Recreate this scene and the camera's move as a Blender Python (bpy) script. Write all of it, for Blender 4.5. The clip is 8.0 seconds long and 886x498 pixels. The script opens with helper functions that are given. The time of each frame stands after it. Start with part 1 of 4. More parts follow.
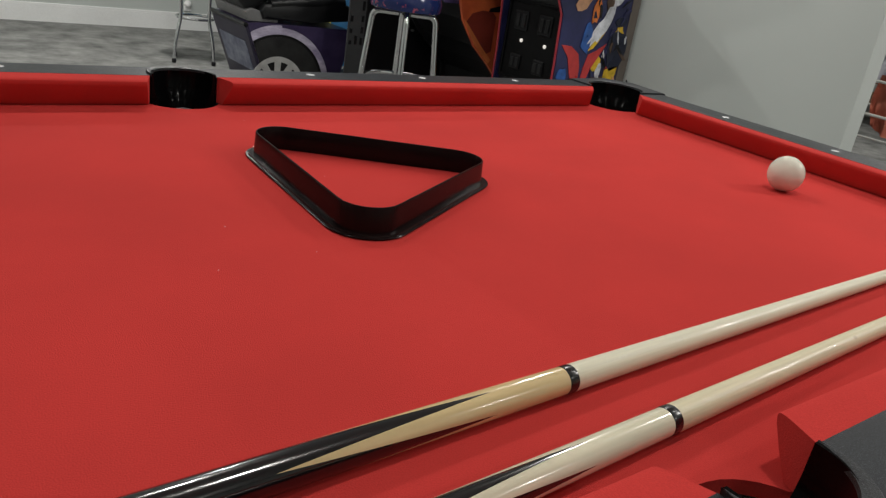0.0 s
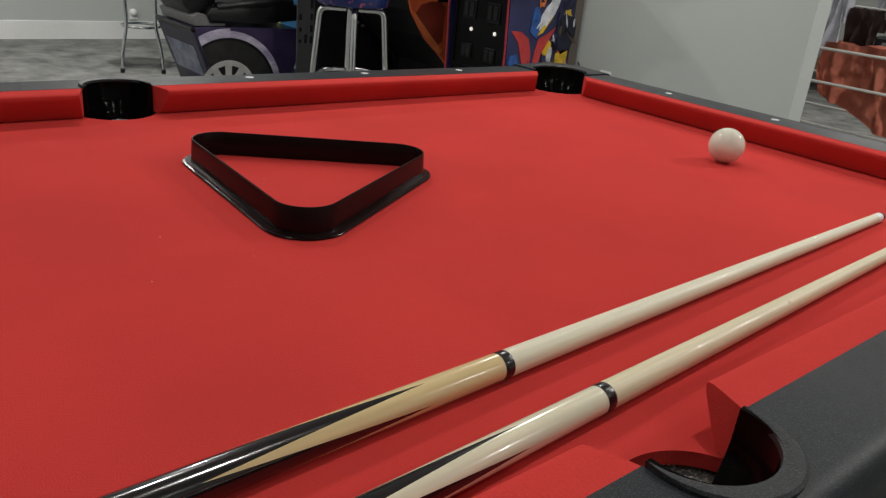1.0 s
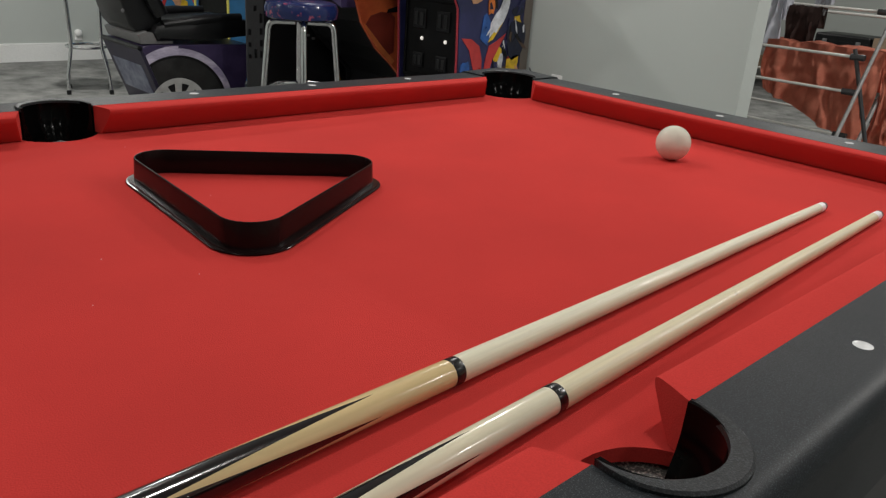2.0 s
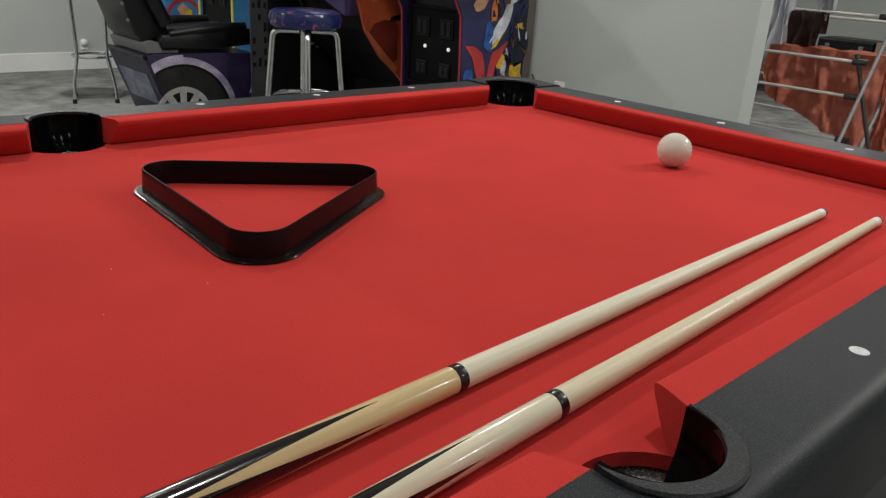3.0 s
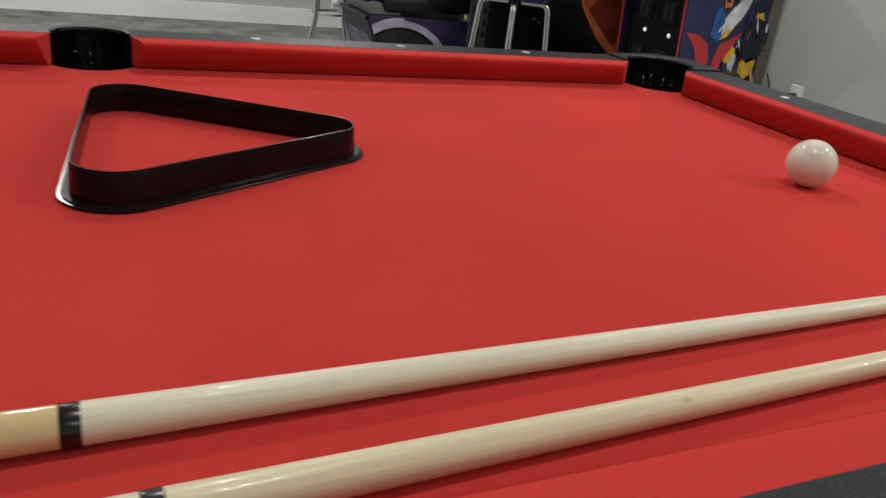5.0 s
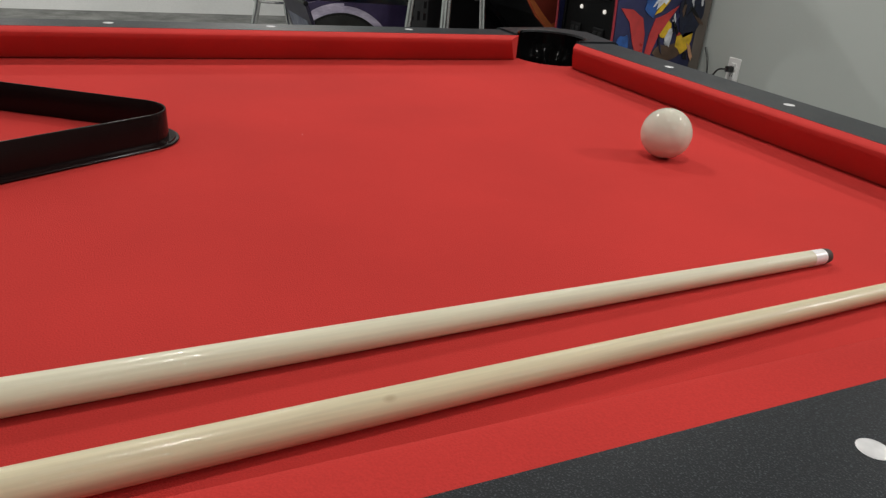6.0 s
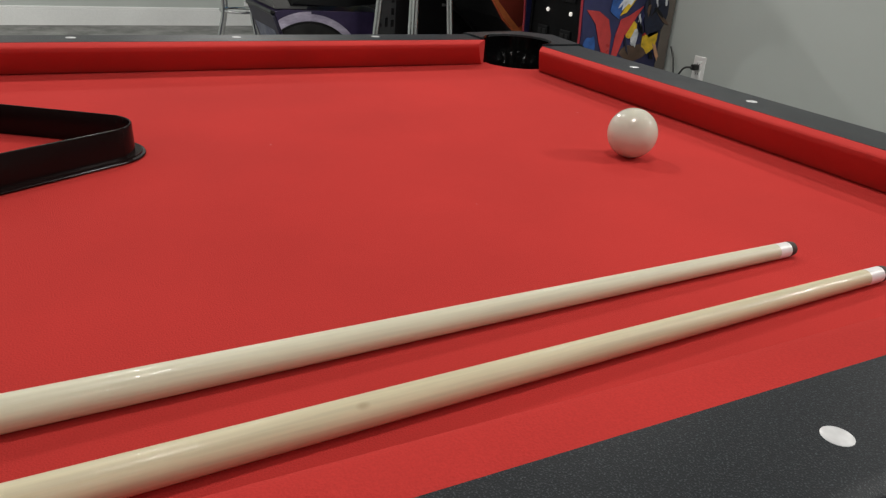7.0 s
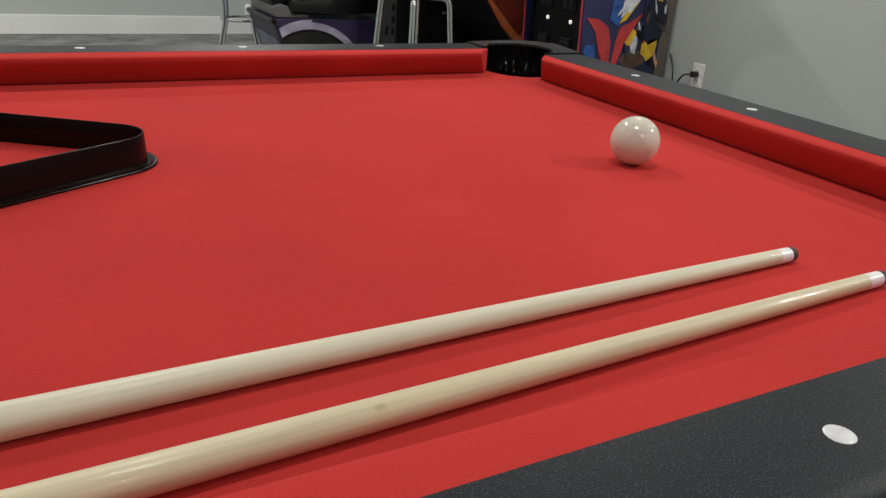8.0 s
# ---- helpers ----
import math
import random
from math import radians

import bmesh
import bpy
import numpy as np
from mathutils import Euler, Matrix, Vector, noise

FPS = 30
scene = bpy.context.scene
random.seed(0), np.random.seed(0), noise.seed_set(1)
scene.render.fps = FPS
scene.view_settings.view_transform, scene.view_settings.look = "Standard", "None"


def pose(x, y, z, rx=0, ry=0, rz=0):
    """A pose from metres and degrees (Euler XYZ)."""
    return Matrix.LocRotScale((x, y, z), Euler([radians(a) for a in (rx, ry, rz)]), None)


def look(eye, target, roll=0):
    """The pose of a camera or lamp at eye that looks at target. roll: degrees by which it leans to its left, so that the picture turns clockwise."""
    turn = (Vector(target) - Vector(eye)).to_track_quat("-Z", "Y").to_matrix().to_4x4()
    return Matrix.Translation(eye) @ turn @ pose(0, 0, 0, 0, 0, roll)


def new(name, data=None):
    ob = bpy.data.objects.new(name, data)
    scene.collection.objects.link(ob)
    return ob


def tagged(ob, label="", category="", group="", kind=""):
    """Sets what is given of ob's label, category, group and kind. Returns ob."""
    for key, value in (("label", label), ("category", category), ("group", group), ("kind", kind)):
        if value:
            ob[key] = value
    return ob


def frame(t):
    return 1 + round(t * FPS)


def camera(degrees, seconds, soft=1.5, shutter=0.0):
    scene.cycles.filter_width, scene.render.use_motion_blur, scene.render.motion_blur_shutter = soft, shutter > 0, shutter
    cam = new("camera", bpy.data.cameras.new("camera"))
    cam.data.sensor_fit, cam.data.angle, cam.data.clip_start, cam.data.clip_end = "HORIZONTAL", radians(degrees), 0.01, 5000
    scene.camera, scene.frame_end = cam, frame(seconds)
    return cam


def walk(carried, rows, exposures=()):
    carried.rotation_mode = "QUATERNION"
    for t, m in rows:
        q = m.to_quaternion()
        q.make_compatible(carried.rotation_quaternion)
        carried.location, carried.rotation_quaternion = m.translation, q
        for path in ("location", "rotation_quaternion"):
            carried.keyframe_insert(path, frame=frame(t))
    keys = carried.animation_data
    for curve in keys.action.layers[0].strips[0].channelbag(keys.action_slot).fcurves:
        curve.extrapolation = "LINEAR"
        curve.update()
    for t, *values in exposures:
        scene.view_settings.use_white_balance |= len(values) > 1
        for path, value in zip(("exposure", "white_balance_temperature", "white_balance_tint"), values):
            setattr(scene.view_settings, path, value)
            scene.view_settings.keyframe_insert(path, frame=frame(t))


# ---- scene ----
cam = camera(60.17, 8.0, soft=1.3, shutter=0.2)
PATH = [
    (0, (-0.3909, -0.1886, 1.0432), (0.7764, 1.2569, 0.3028), 9.05),
    (0.5, (-0.3852, -0.1975, 1.0435), (0.8042, 1.2287, 0.3009), 7.03),
    (1, (-0.3659, -0.2080, 1.0477), (0.8578, 1.1849, 0.2979), 5.87),
    (1.5, (-0.3475, -0.2206, 1.0572), (0.9264, 1.1339, 0.3205), 5.12),
    (2, (-0.3531, -0.2142, 1.0458), (0.9470, 1.1241, 0.3256), 4.21),
    (2.2, (-0.3543, -0.2112, 1.0454), (0.9450, 1.1286, 0.3267), 3.67),
    (3.3, (-0.3612, -0.2250, 1.0544), (0.9280, 1.1339, 0.3536), 4.21),
    (3.5, (-0.3240, -0.2233, 1.0525), (0.9504, 1.1583, 0.3691), 5.49),
    (3.7, (-0.2467, -0.2356, 1.0391), (0.8597, 1.2924, 0.3751), 6.04),
    (4, (-0.0943, -0.2387, 1.0258), (0.7051, 1.4692, 0.3594), 6.98),
    (4.2, (-0.0540, -0.2320, 1.0230), (0.6750, 1.5045, 0.3520), 6.54),
    (4.5, (-0.0433, -0.2061, 1.0078), (0.6481, 1.5291, 0.2929), 6.94),
    (4.7, (-0.0375, -0.2026, 1.0065), (0.6580, 1.5208, 0.2685), 6.40),
    (5, (0.0224, -0.2000, 0.9952), (0.8060, 1.4629, 0.2074), 7.01),
    (5.2, (0.0839, -0.2005, 0.9895), (0.8753, 1.4515, 0.1865), 6.97),
    (6.3, (0.1850, -0.2260, 0.9914), (1.0458, 1.3850, 0.1767), 4.73),
    (6.5, (0.1869, -0.2263, 0.9933), (1.0666, 1.3751, 0.1798), 4.51),
    (7, (0.1836, -0.2250, 0.9919), (1.0772, 1.3770, 0.1956), 4.33),
    (7.3, (0.1816, -0.2242, 0.9911), (1.0760, 1.3797, 0.1989), 4.25),
    (7.6, (0.1756, -0.2272, 0.9937), (1.0719, 1.3772, 0.2046), 4.19),
    (8, (0.1709, -0.2322, 0.9963), (1.0680, 1.3760, 0.2160), 4.18),
]
walk(cam, [(t, look(eye, target, roll)) for t, eye, target, roll in PATH])

scene.view_settings.exposure = 0.0

# ---- light ----
world = bpy.data.worlds.new("world")
world.use_nodes = True
world.node_tree.nodes["Background"].inputs[0].default_value = (0.6, 0.62, 0.65, 1)
world.node_tree.nodes["Background"].inputs[1].default_value = 0.02
CEILING = 2.5
LAMP_ROWS = [(-1.8, 6.0, 0.0), (0.15, 8.6, 0.0), (2.0, 15.0, 0.0), (4.7, 33.0, -0.9)]      # row across the room, watts of each lamp, shift along the row; last row assumed, brightens the far end
# the last three are added, unseen lamps that brighten the airer and next room
LAMP_SPOTS = [(x + dx, y, w * k) for y, w, dx in LAMP_ROWS for x, k in ((-1.4, 0.54), (0.4, 1.06), (2.2, 1.08))] + [(3.3, -0.5, 50.0), (5.6, 2.0, 30.0), (5.0, 4.4, 20.0)]
for lx, ly, watts in LAMP_SPOTS:
    lamp = bpy.data.lights.new("downlight_lamp", "AREA")
    lamp.shape, lamp.size, lamp.energy, lamp.color = "DISK", 0.12, watts, (1.0, 0.975, 0.93)
    lo = new("downlight_lamp", lamp)
    lo.matrix_world = pose(lx, ly, CEILING - 0.022)


# ---- materials ----
def nodes_of(name):
    m = bpy.data.materials.new(name)
    m.use_nodes = True
    t = m.node_tree
    return m, t, t.nodes["Principled BSDF"]


def link(t, a, b):
    t.links.new(a, b)


def mat(name, colour, rough=0.5, metal=0.0, vary=0.12, scale=6.0, fine=150.0, bump=0.05, grain=0.05, spec=0.5, coat=0.0, stretch=(1, 1, 1), sheen=0.0):
    """Paint, plastic, cloth or metal: colour varied at two scales, with a fine relief."""
    m, t, p = nodes_of(name)
    co = t.nodes.new("ShaderNodeTexCoord")
    mp = t.nodes.new("ShaderNodeMapping")
    mp.inputs["Scale"].default_value = stretch
    link(t, co.outputs["Object"], mp.inputs[0])
    big = t.nodes.new("ShaderNodeTexNoise")
    big.inputs["Scale"].default_value, big.inputs["Detail"].default_value = scale, 4
    small = t.nodes.new("ShaderNodeTexNoise")
    small.inputs["Scale"].default_value, small.inputs["Detail"].default_value = fine, 2
    link(t, mp.outputs[0], big.inputs[0])
    link(t, mp.outputs[0], small.inputs[0])
    ramp = t.nodes.new("ShaderNodeMapRange")
    ramp.inputs["From Min"].default_value, ramp.inputs["From Max"].default_value = 0.3, 0.7
    ramp.inputs["To Min"].default_value, ramp.inputs["To Max"].default_value = 1 - vary, 1 + vary
    link(t, big.outputs[0], ramp.inputs[0])
    ramp2 = t.nodes.new("ShaderNodeMapRange")
    ramp2.inputs["From Min"].default_value, ramp2.inputs["From Max"].default_value = 0.3, 0.7
    ramp2.inputs["To Min"].default_value, ramp2.inputs["To Max"].default_value = 1 - grain, 1 + grain
    link(t, small.outputs[0], ramp2.inputs[0])
    mul = t.nodes.new("ShaderNodeMath")
    mul.operation = "MULTIPLY"
    link(t, ramp.outputs[0], mul.inputs[0])
    link(t, ramp2.outputs[0], mul.inputs[1])
    sc = t.nodes.new("ShaderNodeVectorMath")
    sc.operation = "SCALE"
    sc.inputs[0].default_value = colour
    link(t, mul.outputs[0], sc.inputs["Scale"])
    link(t, sc.outputs[0], p.inputs["Base Color"])
    rr = t.nodes.new("ShaderNodeMapRange")
    rr.inputs["To Min"].default_value, rr.inputs["To Max"].default_value = max(0.02, rough - 0.07), min(1, rough + 0.07)
    link(t, big.outputs[0], rr.inputs[0])
    link(t, rr.outputs[0], p.inputs["Roughness"])
    p.inputs["Metallic"].default_value = metal
    p.inputs["Specular IOR Level"].default_value = spec
    p.inputs["Coat Weight"].default_value = coat
    p.inputs["Sheen Weight"].default_value = sheen
    if bump:
        b = t.nodes.new("ShaderNodeBump")
        b.inputs["Strength"].default_value, b.inputs["Distance"].default_value = bump, 0.002
        link(t, small.outputs[0], b.inputs["Height"])
        link(t, b.outputs[0], p.inputs["Normal"])
    return m


def two_tone(name, dark, light, scale, lo, hi, rough=0.8, fine=400.0, bump=0.4, detail=6.0, distance=0.004, stretch=(1, 1, 1)):
    """Mottled surface between two colours with a fine nap."""
    m, t, p = nodes_of(name)
    co = t.nodes.new("ShaderNodeTexCoord")
    mp = t.nodes.new("ShaderNodeMapping")
    mp.inputs["Scale"].default_value = stretch
    link(t, co.outputs["Object"], mp.inputs[0])
    n = t.nodes.new("ShaderNodeTexNoise")
    n.inputs["Scale"].default_value, n.inputs["Detail"].default_value, n.inputs["Roughness"].default_value = scale, detail, 0.65
    link(t, mp.outputs[0], n.inputs[0])
    r = t.nodes.new("ShaderNodeValToRGB")
    r.color_ramp.elements[0].position, r.color_ramp.elements[1].position = lo, hi
    r.color_ramp.elements[0].color, r.color_ramp.elements[1].color = (*dark, 1), (*light, 1)
    link(t, n.outputs[0], r.inputs[0])
    link(t, r.outputs[0], p.inputs["Base Color"])
    f = t.nodes.new("ShaderNodeTexNoise")
    f.inputs["Scale"].default_value = fine
    link(t, mp.outputs[0], f.inputs[0])
    b = t.nodes.new("ShaderNodeBump")
    b.inputs["Strength"].default_value, b.inputs["Distance"].default_value = bump, distance
    link(t, f.outputs[0], b.inputs["Height"])
    link(t, b.outputs[0], p.inputs["Normal"])
    p.inputs["Roughness"].default_value = rough
    return m


def cue_butt(name, wood, ink, start, slope, turn):
    """Glossy butt with long dark points inlaid in pale wood; local x runs along the cue."""
    m, t, p = nodes_of(name)
    co = t.nodes.new("ShaderNodeTexCoord")
    sep = t.nodes.new("ShaderNodeSeparateXYZ")
    link(t, co.outputs["Object"], sep.inputs[0])

    def math_node(op, a, b=None):
        nd = t.nodes.new("ShaderNodeMath")
        nd.operation = op
        for i, v in enumerate((a, b)):
            if v is None:
                continue
            if isinstance(v, (int, float)):
                nd.inputs[i].default_value = v
            else:
                link(t, v, nd.inputs[i])
        return nd.outputs[0]
    ang = math_node("ARCTAN2", sep.outputs["Y"], sep.outputs["Z"])
    turns = math_node("FRACT", math_node("ADD", math_node("MULTIPLY", ang, 4 / (2 * math.pi)), 4 + turn))
    off = math_node("ABSOLUTE", math_node("SUBTRACT", turns, 0.5))
    reach = math_node("MULTIPLY", math_node("SUBTRACT", math_node("MULTIPLY", sep.outputs["X"], -1.0), start), slope)
    mask = math_node("LESS_THAN", off, reach)
    mp = t.nodes.new("ShaderNodeMapping")
    mp.inputs["Scale"].default_value = (5, 120, 120)
    link(t, co.outputs["Object"], mp.inputs[0])
    n = t.nodes.new("ShaderNodeTexNoise")
    n.inputs["Scale"].default_value = 1.5
    link(t, mp.outputs[0], n.inputs[0])
    r = t.nodes.new("ShaderNodeValToRGB")
    r.color_ramp.elements[0].position, r.color_ramp.elements[1].position = 0.25, 0.75
    r.color_ramp.elements[0].color = (*[c * 0.88 for c in wood], 1)
    r.color_ramp.elements[1].color = (*[min(1, c * 1.08) for c in wood], 1)
    link(t, n.outputs[0], r.inputs[0])
    mx = t.nodes.new("ShaderNodeMix")
    mx.data_type = "RGBA"
    link(t, mask, mx.inputs[0])
    link(t, r.outputs[0], mx.inputs[6])
    mx.inputs[7].default_value = (*ink, 1)
    link(t, mx.outputs[2], p.inputs["Base Color"])
    p.inputs["Roughness"].default_value = 0.16
    p.inputs["Coat Weight"].default_value = 0.6
    p.inputs["Coat Roughness"].default_value = 0.06
    return m


def speckled(name, base, fleck, scale, amount, rough, bump, spec=0.3):
    """Dark laminate with tiny light flecks."""
    m, t, p = nodes_of(name)
    co = t.nodes.new("ShaderNodeTexCoord")
    n = t.nodes.new("ShaderNodeTexNoise")
    n.inputs["Scale"].default_value, n.inputs["Detail"].default_value = scale, 3
    link(t, co.outputs["Object"], n.inputs[0])
    big = t.nodes.new("ShaderNodeTexNoise")
    big.inputs["Scale"].default_value = 9
    link(t, co.outputs["Object"], big.inputs[0])
    r = t.nodes.new("ShaderNodeValToRGB")
    r.color_ramp.elements[0].position, r.color_ramp.elements[1].position = amount, min(1, amount + 0.16)
    r.color_ramp.elements[0].color, r.color_ramp.elements[1].color = (*base, 1), (*fleck, 1)
    link(t, n.outputs[0], r.inputs[0])
    link(t, r.outputs[0], p.inputs["Base Color"])
    p.inputs["Specular IOR Level"].default_value = spec
    mr = t.nodes.new("ShaderNodeMapRange")
    mr.inputs["To Min"].default_value, mr.inputs["To Max"].default_value = rough - 0.08, rough + 0.08
    link(t, big.outputs[0], mr.inputs[0])
    link(t, mr.outputs[0], p.inputs["Roughness"])
    b = t.nodes.new("ShaderNodeBump")
    b.inputs["Strength"].default_value, b.inputs["Distance"].default_value = bump, 0.0006
    link(t, n.outputs[0], b.inputs["Height"])
    link(t, b.outputs[0], p.inputs["Normal"])
    return m


def glowing(name, colour, strength):
    m, t, p = nodes_of(name)
    p.inputs["Emission Color"].default_value = (*colour, 1)
    p.inputs["Emission Strength"].default_value = strength
    return m


M = {}
M["cloth"] = mat("red_cloth", (0.505, 0.042, 0.037), 0.95, vary=0.075, scale=5.0, fine=900, bump=0.25, grain=0.07, spec=0.06)
M["rail"] = speckled("charcoal_laminate", (0.0105, 0.0132, 0.0162), (0.056, 0.065, 0.075), 1100, 0.54, 0.44, 0.35, 0.19)
M["rail_side"] = mat("black_laminate", (0.03, 0.032, 0.034), 0.4, fine=300, spec=0.25)
M["rim"] = speckled("black_textured_plastic", (0.009, 0.0105, 0.0125), (0.040, 0.045, 0.051), 800, 0.52, 0.42, 0.6, 0.3)
M["liner"] = mat("glossy_black_plastic", (0.0022, 0.0022, 0.0024), 0.12, vary=0.1, bump=0.0, spec=0.075)
M["chute"] = speckled("grey_speckled_chute", (0.13, 0.13, 0.125), (0.54, 0.52, 0.47), 420, 0.5, 0.8, 0.8)
M["sight"] = mat("pearl_inlay", (0.72, 0.73, 0.74), 0.2, vary=0.06, scale=90, bump=0.0)
M["ball"] = mat("ivory_resin", (0.68, 0.665, 0.56), 0.085, vary=0.015, scale=20, bump=0.0, grain=0.0)
M["rack"] = mat("dark_brown_plastic", (0.0095, 0.0046, 0.0046), 0.22, vary=0.04, scale=30, fine=500, bump=0.0, spec=0.13)
M["maple"] = mat("lacquered_maple", (0.64, 0.58, 0.39), 0.45, vary=0.10, scale=1.2, fine=3.0, bump=0.05, grain=0.06, coat=0.06, spec=0.4, stretch=(4, 140, 140))
M["maple_pale"] = mat("pale_maple", (0.67, 0.645, 0.49), 0.45, vary=0.07, scale=1.2, fine=3.0, bump=0.05, grain=0.05, coat=0.06, spec=0.4, stretch=(4, 140, 140))
for key in ("maple", "maple_pale"):      # thick brushed lacquer, slightly lumpy
    t = M[key].node_tree
    p = t.nodes["Principled BSDF"]
    co = t.nodes.new("ShaderNodeTexCoord")
    lumps = t.nodes.new("ShaderNodeTexNoise")
    lumps.inputs["Scale"].default_value, lumps.inputs["Detail"].default_value = 260, 2
    link(t, co.outputs["Object"], lumps.inputs[0])
    b = t.nodes.new("ShaderNodeBump")
    b.inputs["Strength"].default_value, b.inputs["Distance"].default_value = 0.45, 0.0006
    link(t, lumps.outputs[0], b.inputs["Height"])
    link(t, b.outputs[0], p.inputs["Coat Normal"])
    p.inputs["Coat Weight"].default_value, p.inputs["Coat Roughness"].default_value = 0.17, 0.07
t = M["maple"].node_tree      # one small knot in the shaft
p = t.nodes["Principled BSDF"]
plain = p.inputs["Base Color"].links[0].from_socket
co = t.nodes.new("ShaderNodeTexCoord")
squash = t.nodes.new("ShaderNodeMapping")
squash.inputs["Scale"].default_value = (0.55, 1, 1)
far_off = t.nodes.new("ShaderNodeVectorMath")
far_off.operation = "DISTANCE"
far_off.inputs[1].default_value = (0.278 * 0.55, -0.005, 0.0078)
eye_ring = t.nodes.new("ShaderNodeMapRange")
eye_ring.inputs["From Min"].default_value, eye_ring.inputs["From Max"].default_value = 0.0008, 0.0026
eye_ring.inputs["To Min"].default_value, eye_ring.inputs["To Max"].default_value = 0.42, 0.0
knot_mix = t.nodes.new("ShaderNodeMix")
knot_mix.data_type = "RGBA"
knot_mix.inputs[7].default_value = (0.30, 0.20, 0.09, 1)
link(t, co.outputs["Object"], squash.inputs[0])
link(t, squash.outputs[0], far_off.inputs[0])
link(t, far_off.outputs["Value"], eye_ring.inputs[0])
link(t, eye_ring.outputs[0], knot_mix.inputs[0])
link(t, plain, knot_mix.inputs[6])
link(t, knot_mix.outputs[2], p.inputs["Base Color"])
M["butt_a"] = cue_butt("tan_butt", (0.62, 0.485, 0.255), (0.004, 0.004, 0.005), 0.076, 3.1, 0.56)
M["butt_b"] = cue_butt("cream_butt", (0.70, 0.665, 0.50), (0.006, 0.006, 0.007), 0.086, 2.8, 0.42)
M["ink"] = mat("black_lacquer", (0.006, 0.006, 0.007), 0.25, bump=0.0, coat=0.1)
M["ferrule"] = mat("white_ferrule", (0.82, 0.82, 0.82), 0.3, vary=0.03, bump=0.0)
M["leather"] = mat("dark_leather_tip", (0.05, 0.035, 0.03), 0.7, fine=900, bump=0.3)
M["wall"] = mat("grey_wall_paint", (0.445, 0.475, 0.455), 0.75, vary=0.025, scale=1.5, fine=260, bump=0.12, grain=0.012, spec=0.3)
M["white"] = mat("white_trim_paint", (0.76, 0.77, 0.76), 0.45, vary=0.03, scale=3, bump=0.03)
M["ceil"] = mat("white_ceiling_paint", (0.8, 0.8, 0.79), 0.9, vary=0.02, scale=2, fine=200, bump=0.2)
M["carpet"] = two_tone("grey_carpet", (0.13, 0.135, 0.13), (0.36, 0.36, 0.345), 4.5, 0.34, 0.66, 0.95, 260, 0.9, 9, 0.012)
M["chrome"] = mat("chrome", (0.75, 0.76, 0.77), 0.14, metal=1.0, vary=0.05, bump=0.0)
M["vinyl_sky"] = mat("sky_blue_vinyl", (0.10, 0.36, 0.60), 0.35, vary=0.08)
# red mottling holds both the printed spots and the reddish reflection on the seat
M["vinyl_navy"] = two_tone("printed_navy_vinyl", (0.012, 0.020, 0.085), (0.34, 0.07, 0.11), 30, 0.58, 0.70, 0.16, 90, 0.05, 3)
M["vinyl_black"] = mat("black_vinyl", (0.0065, 0.0068, 0.0078), 0.32, fine=500, bump=0.15, spec=0.4)
M["black"] = mat("black_cabinet_laminate", (0.006, 0.006, 0.0068), 0.36, vary=0.2, fine=300, spec=0.35)
M["black_metal"] = mat("black_coin_door_steel", (0.0038, 0.0038, 0.0042), 0.42, metal=0.0, fine=700, bump=0.3, spec=0.1)
M["door_plate"] = mat("black_coin_plate", (0.0075, 0.0075, 0.0085), 0.4, spec=0.16)
M["grey_dark"] = mat("dark_grey_plastic", (0.018, 0.019, 0.02), 0.5, spec=0.25)
M["slot_grey"] = mat("slotted_grey_plastic", (0.042, 0.043, 0.045), 0.5, spec=0.3)
M["grey_mid"] = mat("grey_moulding", (0.16, 0.16, 0.16), 0.5)
M["purple"] = two_tone("purple_print", (0.024, 0.016, 0.052), (0.062, 0.044, 0.115), 5, 0.3, 0.7, 0.32, 200, 0.03, 4)
M["purple_dark"] = mat("dark_violet_print", (0.022, 0.018, 0.040), 0.4)
M["lilac"] = two_tone("lilac_print", (0.20, 0.165, 0.29), (0.64, 0.59, 0.72), 7, 0.3, 0.7, 0.3, 200, 0.02, 4, stretch=(1, 1, 2.5))
M["plate"] = two_tone("pale_plate_print", (0.10, 0.11, 0.17), (0.24, 0.26, 0.33), 16, 0.35, 0.65, 0.4, 200, 0.02, 3)
M["tyre"] = mat("tyre_print", (0.014, 0.014, 0.014), 0.45, scale=20, vary=0.4)
M["alloy"] = mat("pale_wheel_print", (0.46, 0.46, 0.45), 0.4, vary=0.2, scale=14)
M["orange"] = two_tone("orange_print", (0.44, 0.056, 0.024), (0.76, 0.17, 0.05), 4, 0.32, 0.7, 0.35, 500, 0.06, 5)
M["orange_dark"] = mat("dark_orange_print", (0.20, 0.030, 0.018), 0.35, vary=0.4)
M["orange_light"] = mat("bright_orange_print", (0.82, 0.23, 0.075), 0.35, vary=0.25, scale=10)
M["navy"] = two_tone("navy_print", (0.012, 0.014, 0.050), (0.030, 0.032, 0.105), 5, 0.35, 0.7, 0.3, 300, 0.03, 4)
M["print_blue"] = mat("bright_blue_print", (0.02, 0.075, 0.26), 0.3, vary=0.35, scale=25)
M["print_night"] = mat("dark_blue_print", (0.008, 0.011, 0.030), 0.3, vary=0.35, scale=25)
M["print_red"] = mat("red_print", (0.42, 0.035, 0.035), 0.3, vary=0.2, scale=18)
M["print_yellow"] = mat("yellow_print", (0.62, 0.40, 0.02), 0.3, vary=0.25, scale=25)
M["print_white"] = mat("white_print", (0.55, 0.56, 0.60), 0.3, vary=0.25, scale=30)
